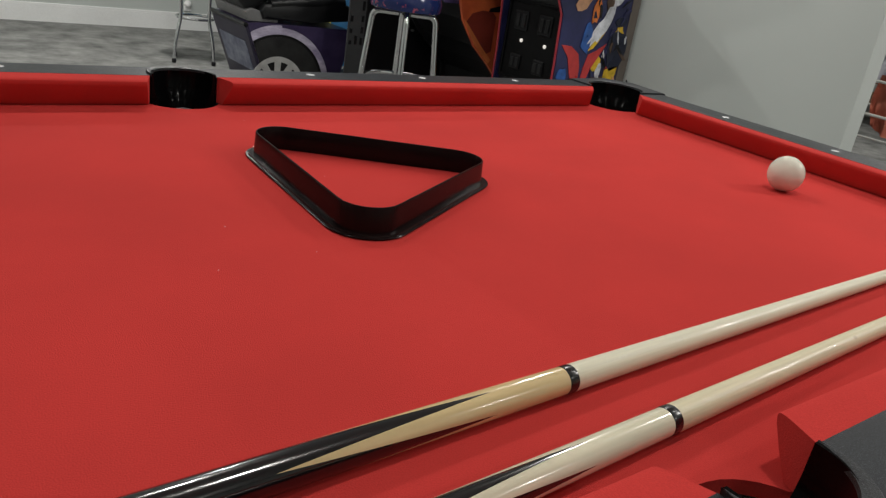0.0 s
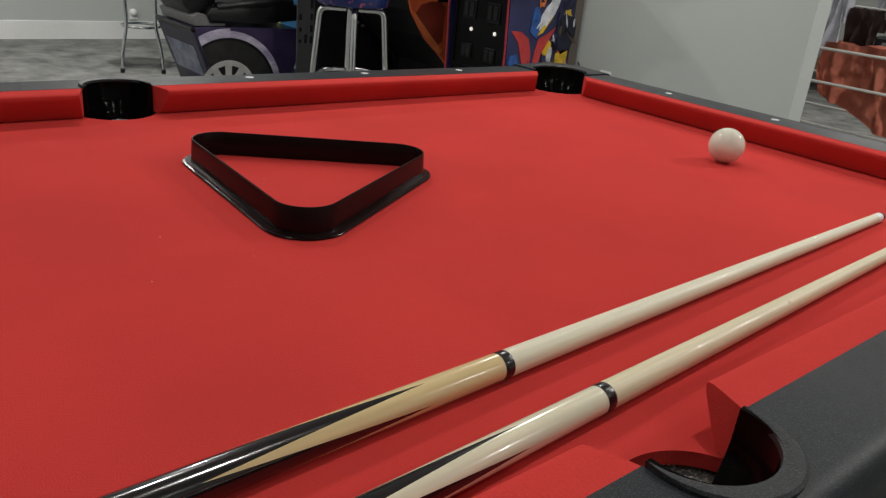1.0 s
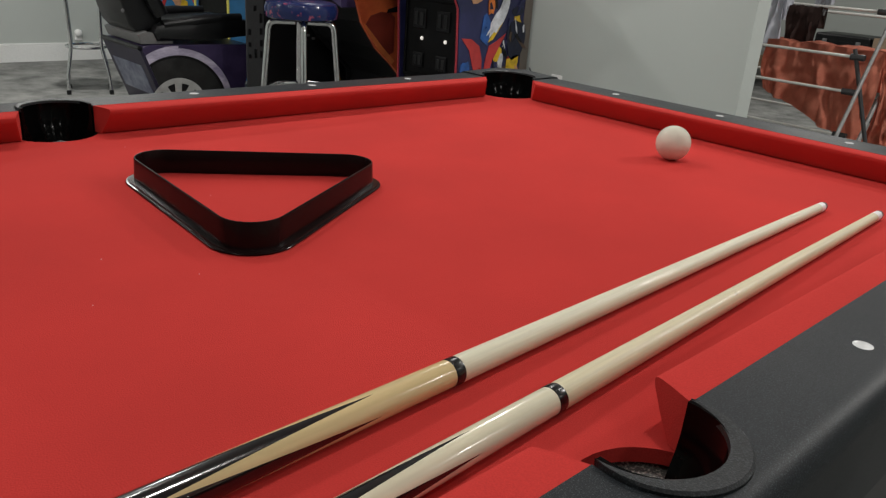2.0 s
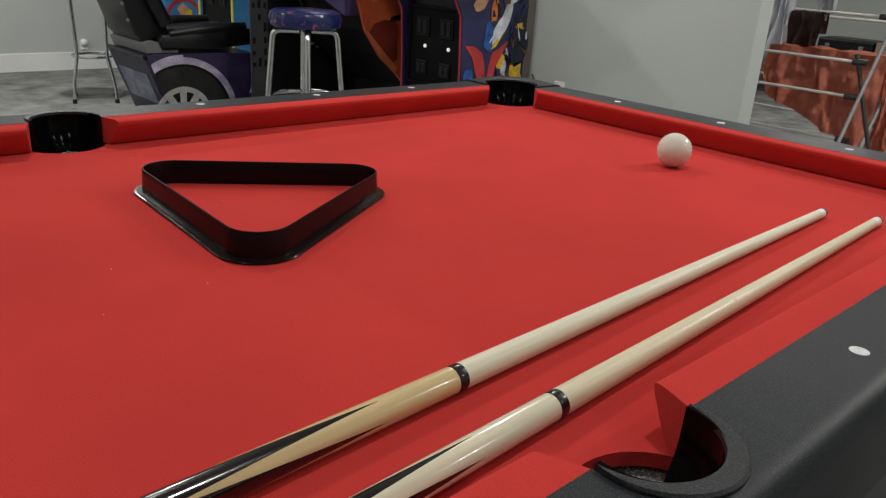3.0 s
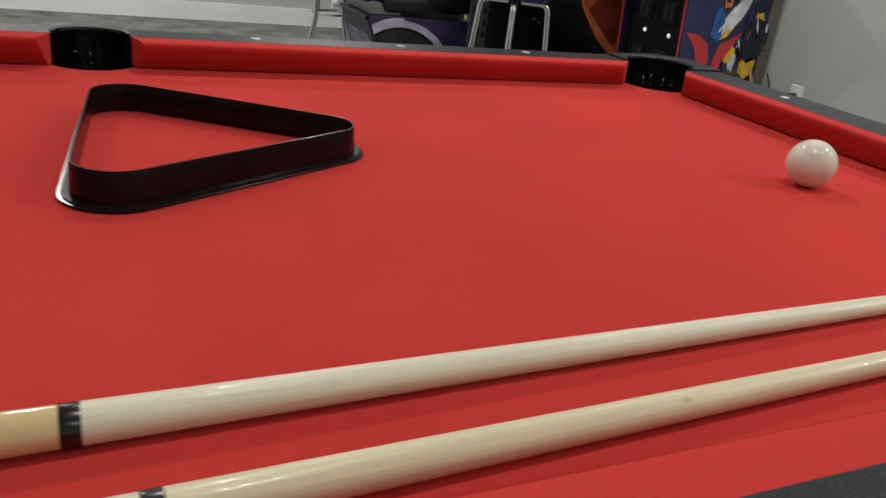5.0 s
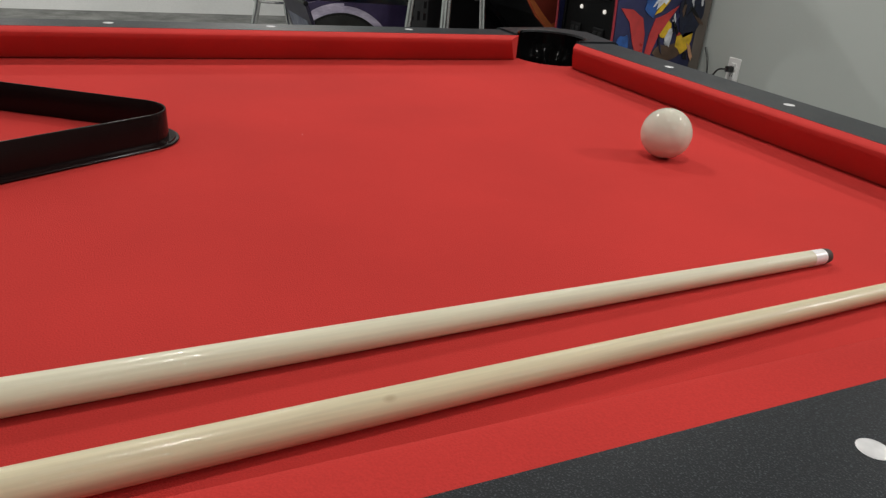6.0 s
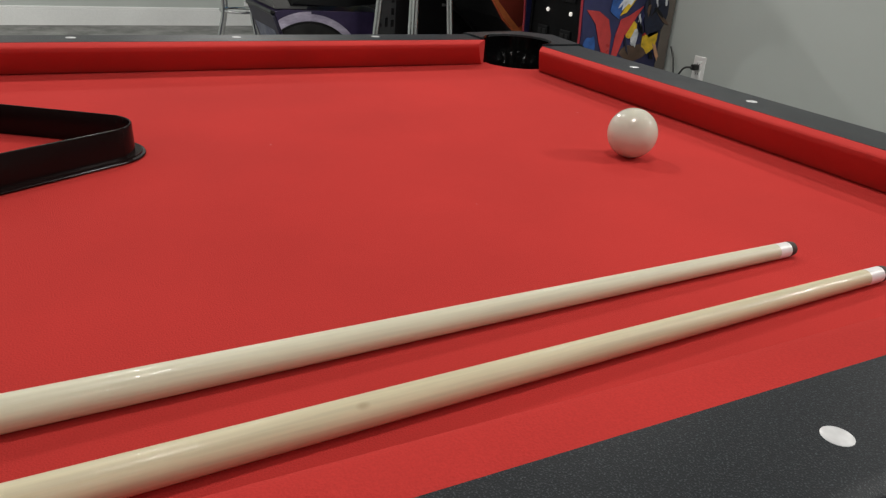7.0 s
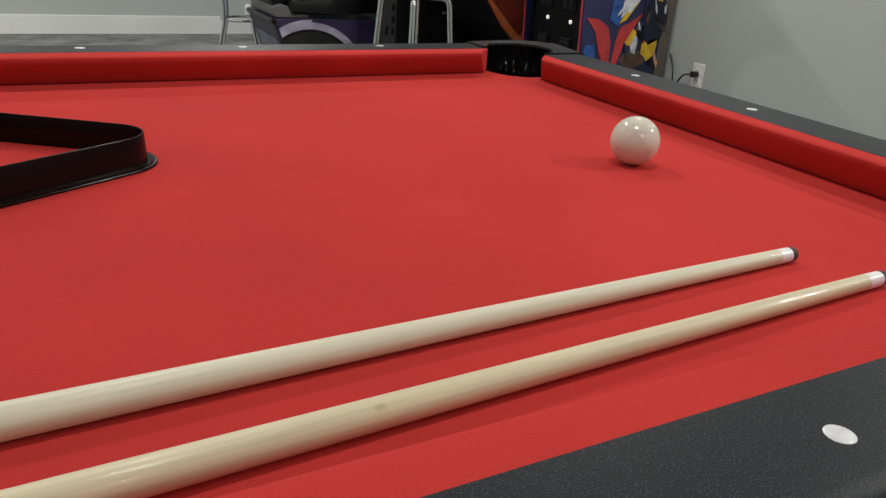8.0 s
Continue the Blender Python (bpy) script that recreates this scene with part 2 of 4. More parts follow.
M["print_orange"] = mat("orange_patch_print", (0.58, 0.16, 0.03), 0.3, vary=0.3, scale=25)
M["print_tan"] = mat("tan_print", (0.52, 0.28, 0.16), 0.3, vary=0.25, scale=25)
M["print_brown"] = mat("brown_print", (0.085, 0.050, 0.032), 0.35, vary=0.3, scale=18)
M["brown_edge"] = mat("brown_cabinet_edge", (0.12, 0.10, 0.085), 0.5)
M["pink_edge"] = mat("red_edge_moulding", (0.36, 0.03, 0.045), 0.35)
M["yellow_edge"] = mat("yellow_edge_moulding", (0.60, 0.55, 0.12), 0.35)
M["cab_blue"] = mat("blue_cabinet_print", (0.045, 0.20, 0.42), 0.35, vary=0.18)
M["coin_light"] = glowing("lit_coin_button", (1.0, 0.93, 0.82), 0.5)
M["outlet"] = mat("white_plastic", (0.80, 0.80, 0.79), 0.35, vary=0.02, bump=0.0)
M["slot"] = mat("dark_slot", (0.02, 0.02, 0.02), 0.6)
M["cable"] = mat("black_cable", (0.012, 0.012, 0.012), 0.45)
M["coral"] = two_tone("coral_towelling", (0.66, 0.20, 0.13), (0.86, 0.33, 0.22), 12, 0.3, 0.7, 0.95, 420, 0.9, 5, 0.006)
M["brown_cloth"] = mat("brown_cloth", (0.055, 0.030, 0.026), 0.95, fine=500, bump=0.6)
M["white_cloth"] = mat("white_cloth", (0.62, 0.63, 0.68), 0.9, fine=500, bump=0.4)
M["rack_rod"] = mat("white_coated_rod", (0.66, 0.65, 0.62), 0.35, vary=0.05)
M["rack_joint"] = mat("dark_grey_joint", (0.03, 0.03, 0.032), 0.5)
M["rack_leg"] = mat("grey_tube", (0.22, 0.22, 0.22), 0.4)
M["wood"] = mat("rough_brown_wood", (0.17, 0.105, 0.062), 0.8, vary=0.3, scale=2, fine=40, bump=0.4, stretch=(20, 1.5, 20))
M["carton"] = mat("brown_card", (0.30, 0.22, 0.15), 0.85)
M["lens"] = glowing("lamp_lens", (1.0, 0.94, 0.86), 14.0)


# ---- mesh helpers ----
def obj(name, bm, material, smooth=False, angle=35):
    bmesh.ops.recalc_face_normals(bm, faces=bm.faces)
    me = bpy.data.meshes.new(name)
    bm.to_mesh(me)
    bm.free()
    if smooth:
        me.polygons.foreach_set("use_smooth", [True] * len(me.polygons))
        me.set_sharp_from_angle(angle=radians(angle))
    me.materials.append(material)
    return new(name, me)


def part(name, bm, material, parent, label="", smooth=False):
    ob = obj(name, bm, material, smooth)
    ob.parent = parent
    if label:
        ob["label"] = label
    return ob


def thing(name, label, category, at=(0, 0, 0), group="", turn=0.0):
    ob = new(name)
    ob.matrix_basis = pose(*at, 0, 0, turn)
    return tagged(ob, label, category, group)


def structure(name, bm, material, label, category, smooth=False):
    return tagged(obj(name, bm, material, smooth), label, category, "", "structure")


def box(x0, x1, y0, y1, z0, z1, bev=0.0, bm=None, seg=2):
    bm = bm or bmesh.new()
    made = bmesh.ops.create_cube(bm, size=1)["verts"]
    for v in made:
        v.co = Vector(((x0 + x1) / 2 + v.co.x * (x1 - x0), (y0 + y1) / 2 + v.co.y * (y1 - y0), (z0 + z1) / 2 + v.co.z * (z1 - z0)))
    if bev:
        edges = {e for v in made for e in v.link_edges}
        bmesh.ops.bevel(bm, geom=list(edges), offset=bev, segments=seg, profile=0.5, affect="EDGES")
    return bm


def prism(points, axis, a, b, bev=0.0, bm=None):
    """Outline swept along an axis: for 'y' the outline is (x, z), for 'z' (x, y), for 'x' (y, z)."""
    bm = bm or bmesh.new()

    def at(p, d):
        return {"y": (p[0], d, p[1]), "z": (p[0], p[1], d), "x": (d, p[0], p[1])}[axis]
    lo = [bm.verts.new(at(p, a)) for p in points]
    hi = [bm.verts.new(at(p, b)) for p in points]
    n = len(points)
    faces = [bm.faces.new(lo[::-1]), bm.faces.new(hi)]
    for i in range(n):
        faces.append(bm.faces.new((lo[i], lo[(i + 1) % n], hi[(i + 1) % n], hi[i])))
    if bev:
        edges = [e for e in faces[0].edges] + [e for e in faces[1].edges]
        bmesh.ops.bevel(bm, geom=edges, offset=bev, segments=2, profile=0.5, affect="EDGES")
    return bm


def arc(cx, cy, r, a0, a1, n=12):
    return [(cx + r * math.cos(radians(a0 + (a1 - a0) * i / n)), cy + r * math.sin(radians(a0 + (a1 - a0) * i / n))) for i in range(n + 1)]


def lathe(profile, seg=32, m=None, bm=None):
    """Profile of (radius, height) turned round z; m places it."""
    bm = bm or bmesh.new()
    m = m or Matrix()
    rings = []
    for r, z in profile:
        if r < 1e-6:
            rings.append([bm.verts.new(m @ Vector((0, 0, z)))])
        else:
            rings.append([bm.verts.new(m @ Vector((r * math.cos(2 * math.pi * i / seg), r * math.sin(2 * math.pi * i / seg), z))) for i in range(seg)])
    for a, b in zip(rings, rings[1:]):
        for i in range(seg):
            j = (i + 1) % seg
            if len(a) == 1 and len(b) > 1:
                bm.faces.new((a[0], b[i], b[j]))
            elif len(b) == 1 and len(a) > 1:
                bm.faces.new((a[i], a[j], b[0]))
            elif len(a) > 1:
                bm.faces.new((a[i], a[j], b[j], b[i]))
    for ring in (rings[0], rings[-1]):
        if len(ring) > 1:
            bm.faces.new(ring)
    return bm


def tube(points, r, seg=12, closed=False, bm=None):
    bm = bm or bmesh.new()
    pts = [Vector(p) for p in points]
    n = len(pts)
    rings = []
    side = None
    for i, p in enumerate(pts):
        a = pts[i - 1] if (i or closed) else p
        b = pts[(i + 1) % n] if (i < n - 1 or closed) else p
        d = (b - a).normalized()
        if side is None:
            side = d.orthogonal().normalized()
        side = (side - d * side.dot(d)).normalized()
        up = d.cross(side)
        rr = r[i] if isinstance(r, (list, tuple)) else r
        rings.append([bm.verts.new(p + rr * (math.cos(2 * math.pi * k / seg) * side + math.sin(2 * math.pi * k / seg) * up)) for k in range(seg)])
    for i in range(n if closed else n - 1):
        a, b = rings[i], rings[(i + 1) % n]
        for k in range(seg):
            bm.faces.new((a[k], a[(k + 1) % seg], b[(k + 1) % seg], b[k]))
    if not closed:
        bm.faces.new(rings[0][::-1])
        bm.faces.new(rings[-1])
    return bm


def bend(points, r=0.05, n=6):
    """A polyline with its inner corners rounded."""
    pts = [Vector(p) for p in points]
    out = [pts[0]]
    for a, b, c in zip(pts, pts[1:], pts[2:]):
        u, v = (a - b), (c - b)
        k = min(r, u.length / 2, v.length / 2)
        s, e = b + u.normalized() * k, b + v.normalized() * k
        for i in range(n + 1):
            f = i / n
            out.append(s * (1 - f) ** 2 + b * 2 * f * (1 - f) + e * f * f)
    return out + [pts[-1]]


# ---- the rooms ----
X0, X1, Y0, Y1 = -2.6, 2.9, -2.6, 6.66
PART_END = 1.352      # where the partition stops
FAR_X = 8.0
structure("floor", box(X0 - 0.1, FAR_X + 0.1, Y0 - 0.1, Y1 + 0.1, -0.1, 0.0), M["carpet"], "grey mottled carpet across both rooms", "floor")
structure("ceiling", box(X0 - 0.1, FAR_X + 0.1, Y0 - 0.1, Y1 + 0.1, CEILING, CEILING + 0.1), M["ceil"], "flat white ceiling with recessed lamps", "ceiling")
structure("wall_north", box(X0 - 0.1, FAR_X + 0.1, Y1, Y1 + 0.1, 0, CEILING), M["wall"], "plain light grey painted wall", "wall")
structure("wall_south", box(X0 - 0.1, FAR_X + 0.1, Y0 - 0.1, Y0, 0, CEILING), M["wall"], "plain light grey painted wall", "wall")
structure("wall_west", box(X0 - 0.1, X0, Y0, Y1, 0, CEILING), M["wall"], "plain light grey painted wall", "wall")
structure("wall_east", box(FAR_X, FAR_X + 0.1, Y0, Y1, 0, CEILING), M["wall"], "plain light grey wall of the next room", "wall")
structure("wall_partition", box(X1, X1 + 0.12, PART_END, Y1, 0, CEILING, 0.006), M["wall"], "light grey partition wall ending in a square corner", "wall")


def skirting(name, x0, x1, y0, y1, thick_axis):
    bm = box(x0, x1, y0, y1, 0, 0.125, 0.0)
    if thick_axis == "y":
        box(x0, x1, y0 + 0.004, y1, 0.125, 0.143, 0.003, bm)
    else:
        box(x0 + 0.004, x1, y0, y1, 0.125, 0.143, 0.003, bm)
    structure(name, bm, M["white"], "tall white painted baseboard", "baseboard")


skirting("baseboard", X0, X1, Y1 - 0.016, Y1, "y")
skirting("baseboard", X1 - 0.014, X1, PART_END + 0.004, Y1 - 0.02, "x")
skirting("baseboard", X1 + 0.14, FAR_X, Y1 - 0.016, Y1, "y")
skirting("baseboard", FAR_X - 0.016, FAR_X, Y0, Y1 - 0.02, "x")

# fittings for every lamp, the added ones of the next room included
for lx, ly, watts in LAMP_SPOTS:
    dl = thing("ceiling_downlight", "unseen round white recessed ceiling lamp, lit", "ceiling lamp", (lx, ly, CEILING), "ceiling lamps")
    part("trim_ring", lathe([(0.068, -0.001), (0.088, -0.001), (0.09, -0.006), (0.085, -0.01), (0.07, -0.012), (0.066, -0.004)], 32), M["white"], dl, "", True)
    part("lens", lathe([(0.0, -0.003), (0.066, -0.003), (0.066, -0.001), (0.0, -0.001)], 24), M["lens"], dl, "glowing frosted lens")


def wall_plate(name, label, m, plug=False):
    w = thing(name, label, "socket")
    w.matrix_basis = m
    part("plate", box(-0.036, 0.036, -0.006, 0, -0.058, 0.058, 0.004), M["outlet"], w)
    for k in (-1, 1):
        bm = box(-0.017, 0.017, -0.009, -0.0055, k * 0.021 - 0.015, k * 0.021 + 0.015, 0.003)
        sock = part("receptacle", bm, M["outlet"], w)
        for s in (-1, 1):
            part("slot", box(s * 0.006 - 0.001, s * 0.006 + 0.001, -0.0098, -0.0088, k * 0.021 - 0.004, k * 0.021 + 0.005), M["slot"], sock)
    return w


wall_plate("wall_socket", "white double wall socket above the baseboard", pose(0.20, Y1, 0.388))
wall_plate("wall_socket", "white double wall socket with a black plug in it", pose(X1, 2.366, 0.430, 0, 0, -90))
freshener = thing("plug_in_light", "small round white plug-in light on the wall", "night light", (1.91, Y1, 0.22))
part("dome", lathe([(0.0, 0.042), (0.015, 0.040), (0.026, 0.032), (0.031, 0.018), (0.029, 0.005), (0.024, 0.0)], 24, pose(0, 0, 0, 90, 0, 0)), M["outlet"], freshener, "rounded white cover", True)
part("mount", box(-0.03, 0.03, -0.012, 0, -0.06, -0.02, 0.004), M["outlet"], freshener)
plug = thing("power_cord", "black power cord plugged into the wall socket", "cable")
part("plug", box(X1 - 0.045, X1 - 0.011, 2.353, 2.379, 0.426, 0.452, 0.005), M["cable"], plug)
part("cord", tube(bend([(X1 - 0.045, 2.366, 0.439), (X1 - 0.075, 2.385, 0.438), (X1 - 0.085, 2.425, 0.37), (X1 - 0.05, 2.46, 0.33), (X1 - 0.03, 2.505, 0.45), (X1 - 0.012, 2.555, 0.50)], 0.04), 0.0042, 8), M["cable"], plug, "", True)

# ---- the pool table ----
BED, TOP = 0.75, 0.792
CY = 0.4864                      # middle line across the table
JW, JL = 0.5127, 0.996            # half width and length at the joint of cushion and rail
OW, OL = 0.591, 1.091            # half width and length at the outer edge
table = thing("pool_table", "pool table with red cloth, charcoal rails and black pockets", "pool table", (0, CY, 0))


def notch(cx, cy, r, a0, a1):
    return arc(cx, cy, r, a0, a1, 16)


SIDE_R, CORN_R = 0.0498, 0.064
SIDE_X = 0.006                   # middle of the side pockets
corner = (JL - 0.012, JW - 0.012)
# the cloth-covered bed, with round bites at the six pockets
bl, bw = JL + 0.004, JW + 0.004
outline = []
outline += [(bl, -bw + 0.09), (bl, bw - 0.09)] + notch(corner[0] + 0.012, corner[1] + 0.012, 0.067, -70, -200)
outline += [(SIDE_X + 0.09, bw)] + notch(SIDE_X, bw + 0.018, 0.06, -18, -162) + [(SIDE_X - 0.09, bw)]
outline += notch(-corner[0] - 0.012, corner[1] + 0.012, 0.067, 20, -110) + [(-bl, bw - 0.09), (-bl, -bw + 0.09)]
outline += notch(-corner[0] - 0.012, -corner[1] - 0.012, 0.067, 110, -20)
outline += [(SIDE_X - 0.09, -bw)] + notch(SIDE_X, -bw - 0.018, 0.06, 162, 18) + [(SIDE_X + 0.09, -bw)]
outline += notch(corner[0] + 0.012, -corner[1] - 0.012, 0.067, 200, 70)
bed_bm = prism(outline, "z", BED - 0.0115, BED)
lip = [e for e in bed_bm.edges if all(v.co.z > BED - 1e-4 for v in e.verts)]
bmesh.ops.bevel(bed_bm, geom=lip, offset=0.009, segments=4, profile=0.5, affect="EDGES")
part("bed", bed_bm, M["cloth"], table, "red cloth playing bed", True)

# six cushions: sloping top, rounded nose, undercut face, slanted ends
PROFILE = [(0.0, 0.0417), (0.55, 0.0417), (0.82, 0.0413), (0.94, 0.0405), (0.99, 0.0392), (1.0, 0.0372), (0.96, 0.0325), (0.70, 0.0175), (0.36, 0.001), (0.0, 0.001)]


def cushion(a_joint, a_nose, b_nose, b_joint, m, depth=0.034):
    """Along local x from a to b; local y from the joint (0) to the nose."""
    bm = bmesh.new()
    steps = 14
    rings = []
    for i in range(steps + 1):
        f = i / steps
        ring = []
        for d, z in PROFILE:
            lo, hi = a_joint + (a_nose - a_joint) * d, b_joint + (b_nose - b_joint) * d
            ring.append(bm.verts.new(m @ Vector((lo + (hi - lo) * f, d * depth, BED + z))))
        rings.append(ring)
    k = len(PROFILE)
    for a, b in zip(rings, rings[1:]):
        for i in range(k):
            bm.faces.new((a[i], a[(i + 1) % k], b[(i + 1) % k], b[i]))
    bm.faces.new(rings[0])
    bm.faces.new(rings[-1][::-1])
    return part("cushion", bm, M["cloth"], table, "", True)


SJ, SN, CJ, CN = 0.052, 0.065, 0.075, 0.107
for s in (1, -1):
    for far in (1, -1):
        place = Matrix.Translation((0, far * JW, 0)) @ Matrix.Diagonal((s, -far, 1, 1))
        cushion(SJ + s * SIDE_X, SN + s * SIDE_X, JL - CN, JL - CJ, place)
    cushion(-JW + CJ, -JW + CN, JW - CN, JW - CJ, Matrix.Translation((s * JL, 0, 0)) @ pose(0, 0, 0, 0, 0, 90) @ Matrix.Diagonal((1, s, 1, 1)), 0.028)


# rails: flat speckled top, rounded outer edge, ended at the corner castings
def rail_solid(outline, outer):
    bm = prism(outline, "z", BED - 0.052, TOP)
    edges = [e for e in bm.edges if all(v.co.z > TOP - 1e-4 for v in e.verts) and all(outer(v.co) for v in e.verts)]
    bmesh.ops.bevel(bm, geom=edges, offset=0.017, segments=5, profile=0.5, affect="EDGES")
    return bm


RX, RY = JL - 0.082, JW - 0.075
for far in (1, -1):
    pts = [(-RX, far * OW), (RX, far * OW), (RX, far * JW)] + [(SIDE_X + SIDE_R + 0.002, far * JW)] + [(x, far * y) for x, y in arc(SIDE_X, JW + 0.004, SIDE_R + 0.002, 0, 180, 18)] + [(SIDE_X - SIDE_R - 0.002, far * JW)] + [(-RX, far * JW)]
    part("long_rail", rail_solid(pts, lambda c: abs(c.y) > OW - 0.001), M["rail"], table, "charcoal speckled rail", True)
for s in (1, -1):
    pts = [(s * JL, -RY), (s * OL, -RY), (s * OL, RY), (s * JL, RY)]
    part("end_rail", rail_solid(pts, lambda c: abs(c.x) > OL - 0.001), M["rail"], table, "charcoal speckled rail", True)

# corner castings with the pocket's round opening
for s in (1, -1):
    for far in (1, -1):
        pts = [(RX + 0.002, JW + 0.001), (RX + 0.002, OW + 0.002)] + arc(OL - 0.045, OW - 0.043, 0.047, 90, 0, 8) + [(OL + 0.002, RY + 0.002), (JL + 0.001, RY + 0.002)]
        pts += arc(corner[0], corner[1], CORN_R, -70, 160, 20)
        pts = [(s * x, far * y) for x, y in pts]
        bm = prism(pts, "z", BED - 0.053, TOP + 0.003, 0.0)
        edges = [e for e in bm.edges if all(v.co.z > TOP for v in e.verts) and all(abs(v.co.x) > OL - 0.06 and (abs(v.co.x) > OL or abs(v.co.y) > OW - 0.045) or abs(v.co.y) > OW for v in e.verts)]
        bmesh.ops.bevel(bm, geom=edges, offset=0.015, segments=4, profile=0.5, affect="EDGES")
        part("corner_casting", bm, M["rail"], table, "charcoal moulded corner piece", True)


LINER = [(-0.004, TOP + 0.003), (-0.005, BED + 0.022), (-0.008, BED + 0.010), (-0.014, BED - 0.002), (-0.019, BED - 0.014), (-0.021, BED - 0.10), (-0.0005, BED - 0.10), (-0.0005, TOP + 0.003)]


def pocket(cx, cy, r, a0, a1, rim_w, name):
    """Open-fronted liner with a crescent rim on the rail and a chute floor below."""
    n = 22
    bm = bmesh.new()
    loops = tuple([] for _ in LINER)
    for i in range(n + 1):
        a = radians(a0 + (a1 - a0) * i / n)
        c, s_ = math.cos(a), math.sin(a)
        for store, (rr, z) in zip(loops, LINER):
            store.append(bm.verts.new((cx + (r + rr) * c, cy + (r + rr) * s_, z)))
    for i in range(n):
        for p, q in zip(loops, loops[1:] + loops[:1]):
            bm.faces.new((p[i], p[i + 1], q[i + 1], q[i]))
    for e in (0, n):
        bm.faces.new([lp[e] for lp in loops])
    liner = part("pocket_liner", bm, M["liner"], table, "glossy black plastic pocket liner", True)
    bm = bmesh.new()
    rings = []
    for i in range(n + 1):
        f = i / n
        a = radians(a0 + (a1 - a0) * f)
        w = rim_w * (0.03 + 0.97 * math.sin(math.pi * f) ** 0.7)
        lean = 0.0062 * w / rim_w
        prof = [(r - 0.0005 - lean, TOP - 0.001), (r - lean, TOP + 0.0026), (r + 0.001 - lean * 0.7, TOP + 0.0036), (r + w * 0.75, TOP + 0.0036), (r + w, TOP + 0.0020), (r + w, TOP - 0.002)]
        rings.append([bm.verts.new((cx + rr * math.cos(a), cy + rr * math.sin(a), z)) for rr, z in prof])
    for a, b in zip(rings, rings[1:]):
        for i in range(6):
            bm.faces.new((a[i], a[(i + 1) % 6], b[(i + 1) % 6], b[i]))
    bm.faces.new(rings[0])
    bm.faces.new(rings[-1][::-1])
    part("rim", bm, M["rim"], liner, "black grained pocket rim", True)
    bm = lathe([(0.0, BED - 0.0175), (r + 0.02, BED - 0.0165), (r + 0.02, BED - 0.026), (0, BED - 0.028)], 24, Matrix.Translation((cx, cy, 0)))
    part("chute_floor", bm, M["chute"], liner, "grey speckled ball chute")
    bm = tube([(cx - r * 0.5, cy, BED - 0.0150), (cx, cy + 0.004, BED - 0.0120), (cx + r * 0.5, cy, BED - 0.0150)], 0.003, 8)
    part("bracket", bm, M["rail_side"], liner, "", True)


for far in (1, -1):
    pocket(SIDE_X, far * (JW + 0.004), SIDE_R, (0 if far > 0 else 180) - 4, (180 if far > 0 else 360) + 4, 0.0088, "side")
    for s in (1, -1):
        base = math.degrees(math.atan2(far, s))
        pocket(s * corner[0], far * corner[1], CORN_R, base - 118, base + 118, 0.003, "corner")

# pearl sights let into the rails
E_S = 0.2405
sights = [(k * E_S, f * 0.5511) for k in (-3, -2, -1, 1, 2, 3) for f in (1, -1)] + [(s * 1.0388, k * E_S) for k in (-1, 0, 1) for s in (1, -1)]
dot = bmesh.new()
lathe([(0.0, 0.0007), (0.0045, 0.00065), (0.0066, 0.0005), (0.0075, 0.0001), (0.0076, -0.002), (0, -0.002)], 20, None, dot)
first = part("sight", dot, M["sight"], table, "round pearl-white sight", True)
for i, (sx, sy) in enumerate(sights):
    o = first if i == 0 else new("sight", first.data)
    if i:
        o.parent = table
        o["label"] = "round pearl-white sight"
    o.location = (sx, sy, TOP)

# apron and legs
for far in (1, -1):
    part("apron", box(-OL + 0.05, OL - 0.05, far * (OW - 0.03) - 0.012, far * (OW - 0.03) + 0.012, 0.50, BED - 0.0525, 0.004), M["rail_side"], table, "black side panel")
for s in (1, -1):
    part("apron", box(s * (OL - 0.04) - 0.012, s * (OL - 0.04) + 0.012, -OW + 0.045, OW - 0.045, 0.50, BED - 0.0525, 0.004), M["rail_side"], table, "black side panel")
part("slate_frame", box(-0.9, 0.9, -0.42, 0.42, 0.55, BED - 0.11, 0.004), M["rail_side"], table)
for s in (1, -1):
    for far in (1, -1):
        leg = part("leg", box(s * 0.88 - 0.09, s * 0.88 + 0.09, far * 0.42 - 0.09, far * 0.42 + 0.09, 0.03, 0.56, 0.012), M["rail_side"], table, "square black leg")
        part("levelling_foot", lathe([(0.05, 0.0), (0.055, 0.008), (0.03, 0.03), (0.0, 0.031)], 20, Matrix.Translation((s * 0.88, far * 0.42, 0))), M["rail_side"], leg, "", True)


# ---- things on the table ----
tri = [Vector((0.0268, 0.4664)), Vector((0.2288, 0.5828)), Vector((0.0405, 0.7067))]


def rounded_triangle(r, n=10):
    pts = []
    for i in range(3):
        a, b, c = tri[i - 1], tri[i], tri[(i + 1) % 3]
        u, v = (b - a).normalized(), (c - b).normalized()
        a0 = math.atan2(u.y, u.x) - math.pi / 2
        a1 = math.atan2(v.y, v.x) - math.pi / 2
        while a1 < a0:
            a1 += 2 * math.pi
        pts += [(b.x + r * math.cos(a0 + (a1 - a0) * k / n), b.y + r * math.sin(a0 + (a1 - a0) * k / n)) for k in range(n + 1)]
    return pts


def ring_of(profile):
    """Rounded-triangle band: profile of (corner radius, height), closed."""
    bm = bmesh.new()
    loops = [[bm.verts.new((x, y, BED + z)) for x, y in rounded_triangle(r)] for r, z in profile]
    n = len(loops[0])
    for a, b in zip(loops, loops[1:] + loops[:1]):
        for i in range(n):
            bm.faces.new((a[i], a[(i + 1) % n], b[(i + 1) % n], b[i]))
    return bm


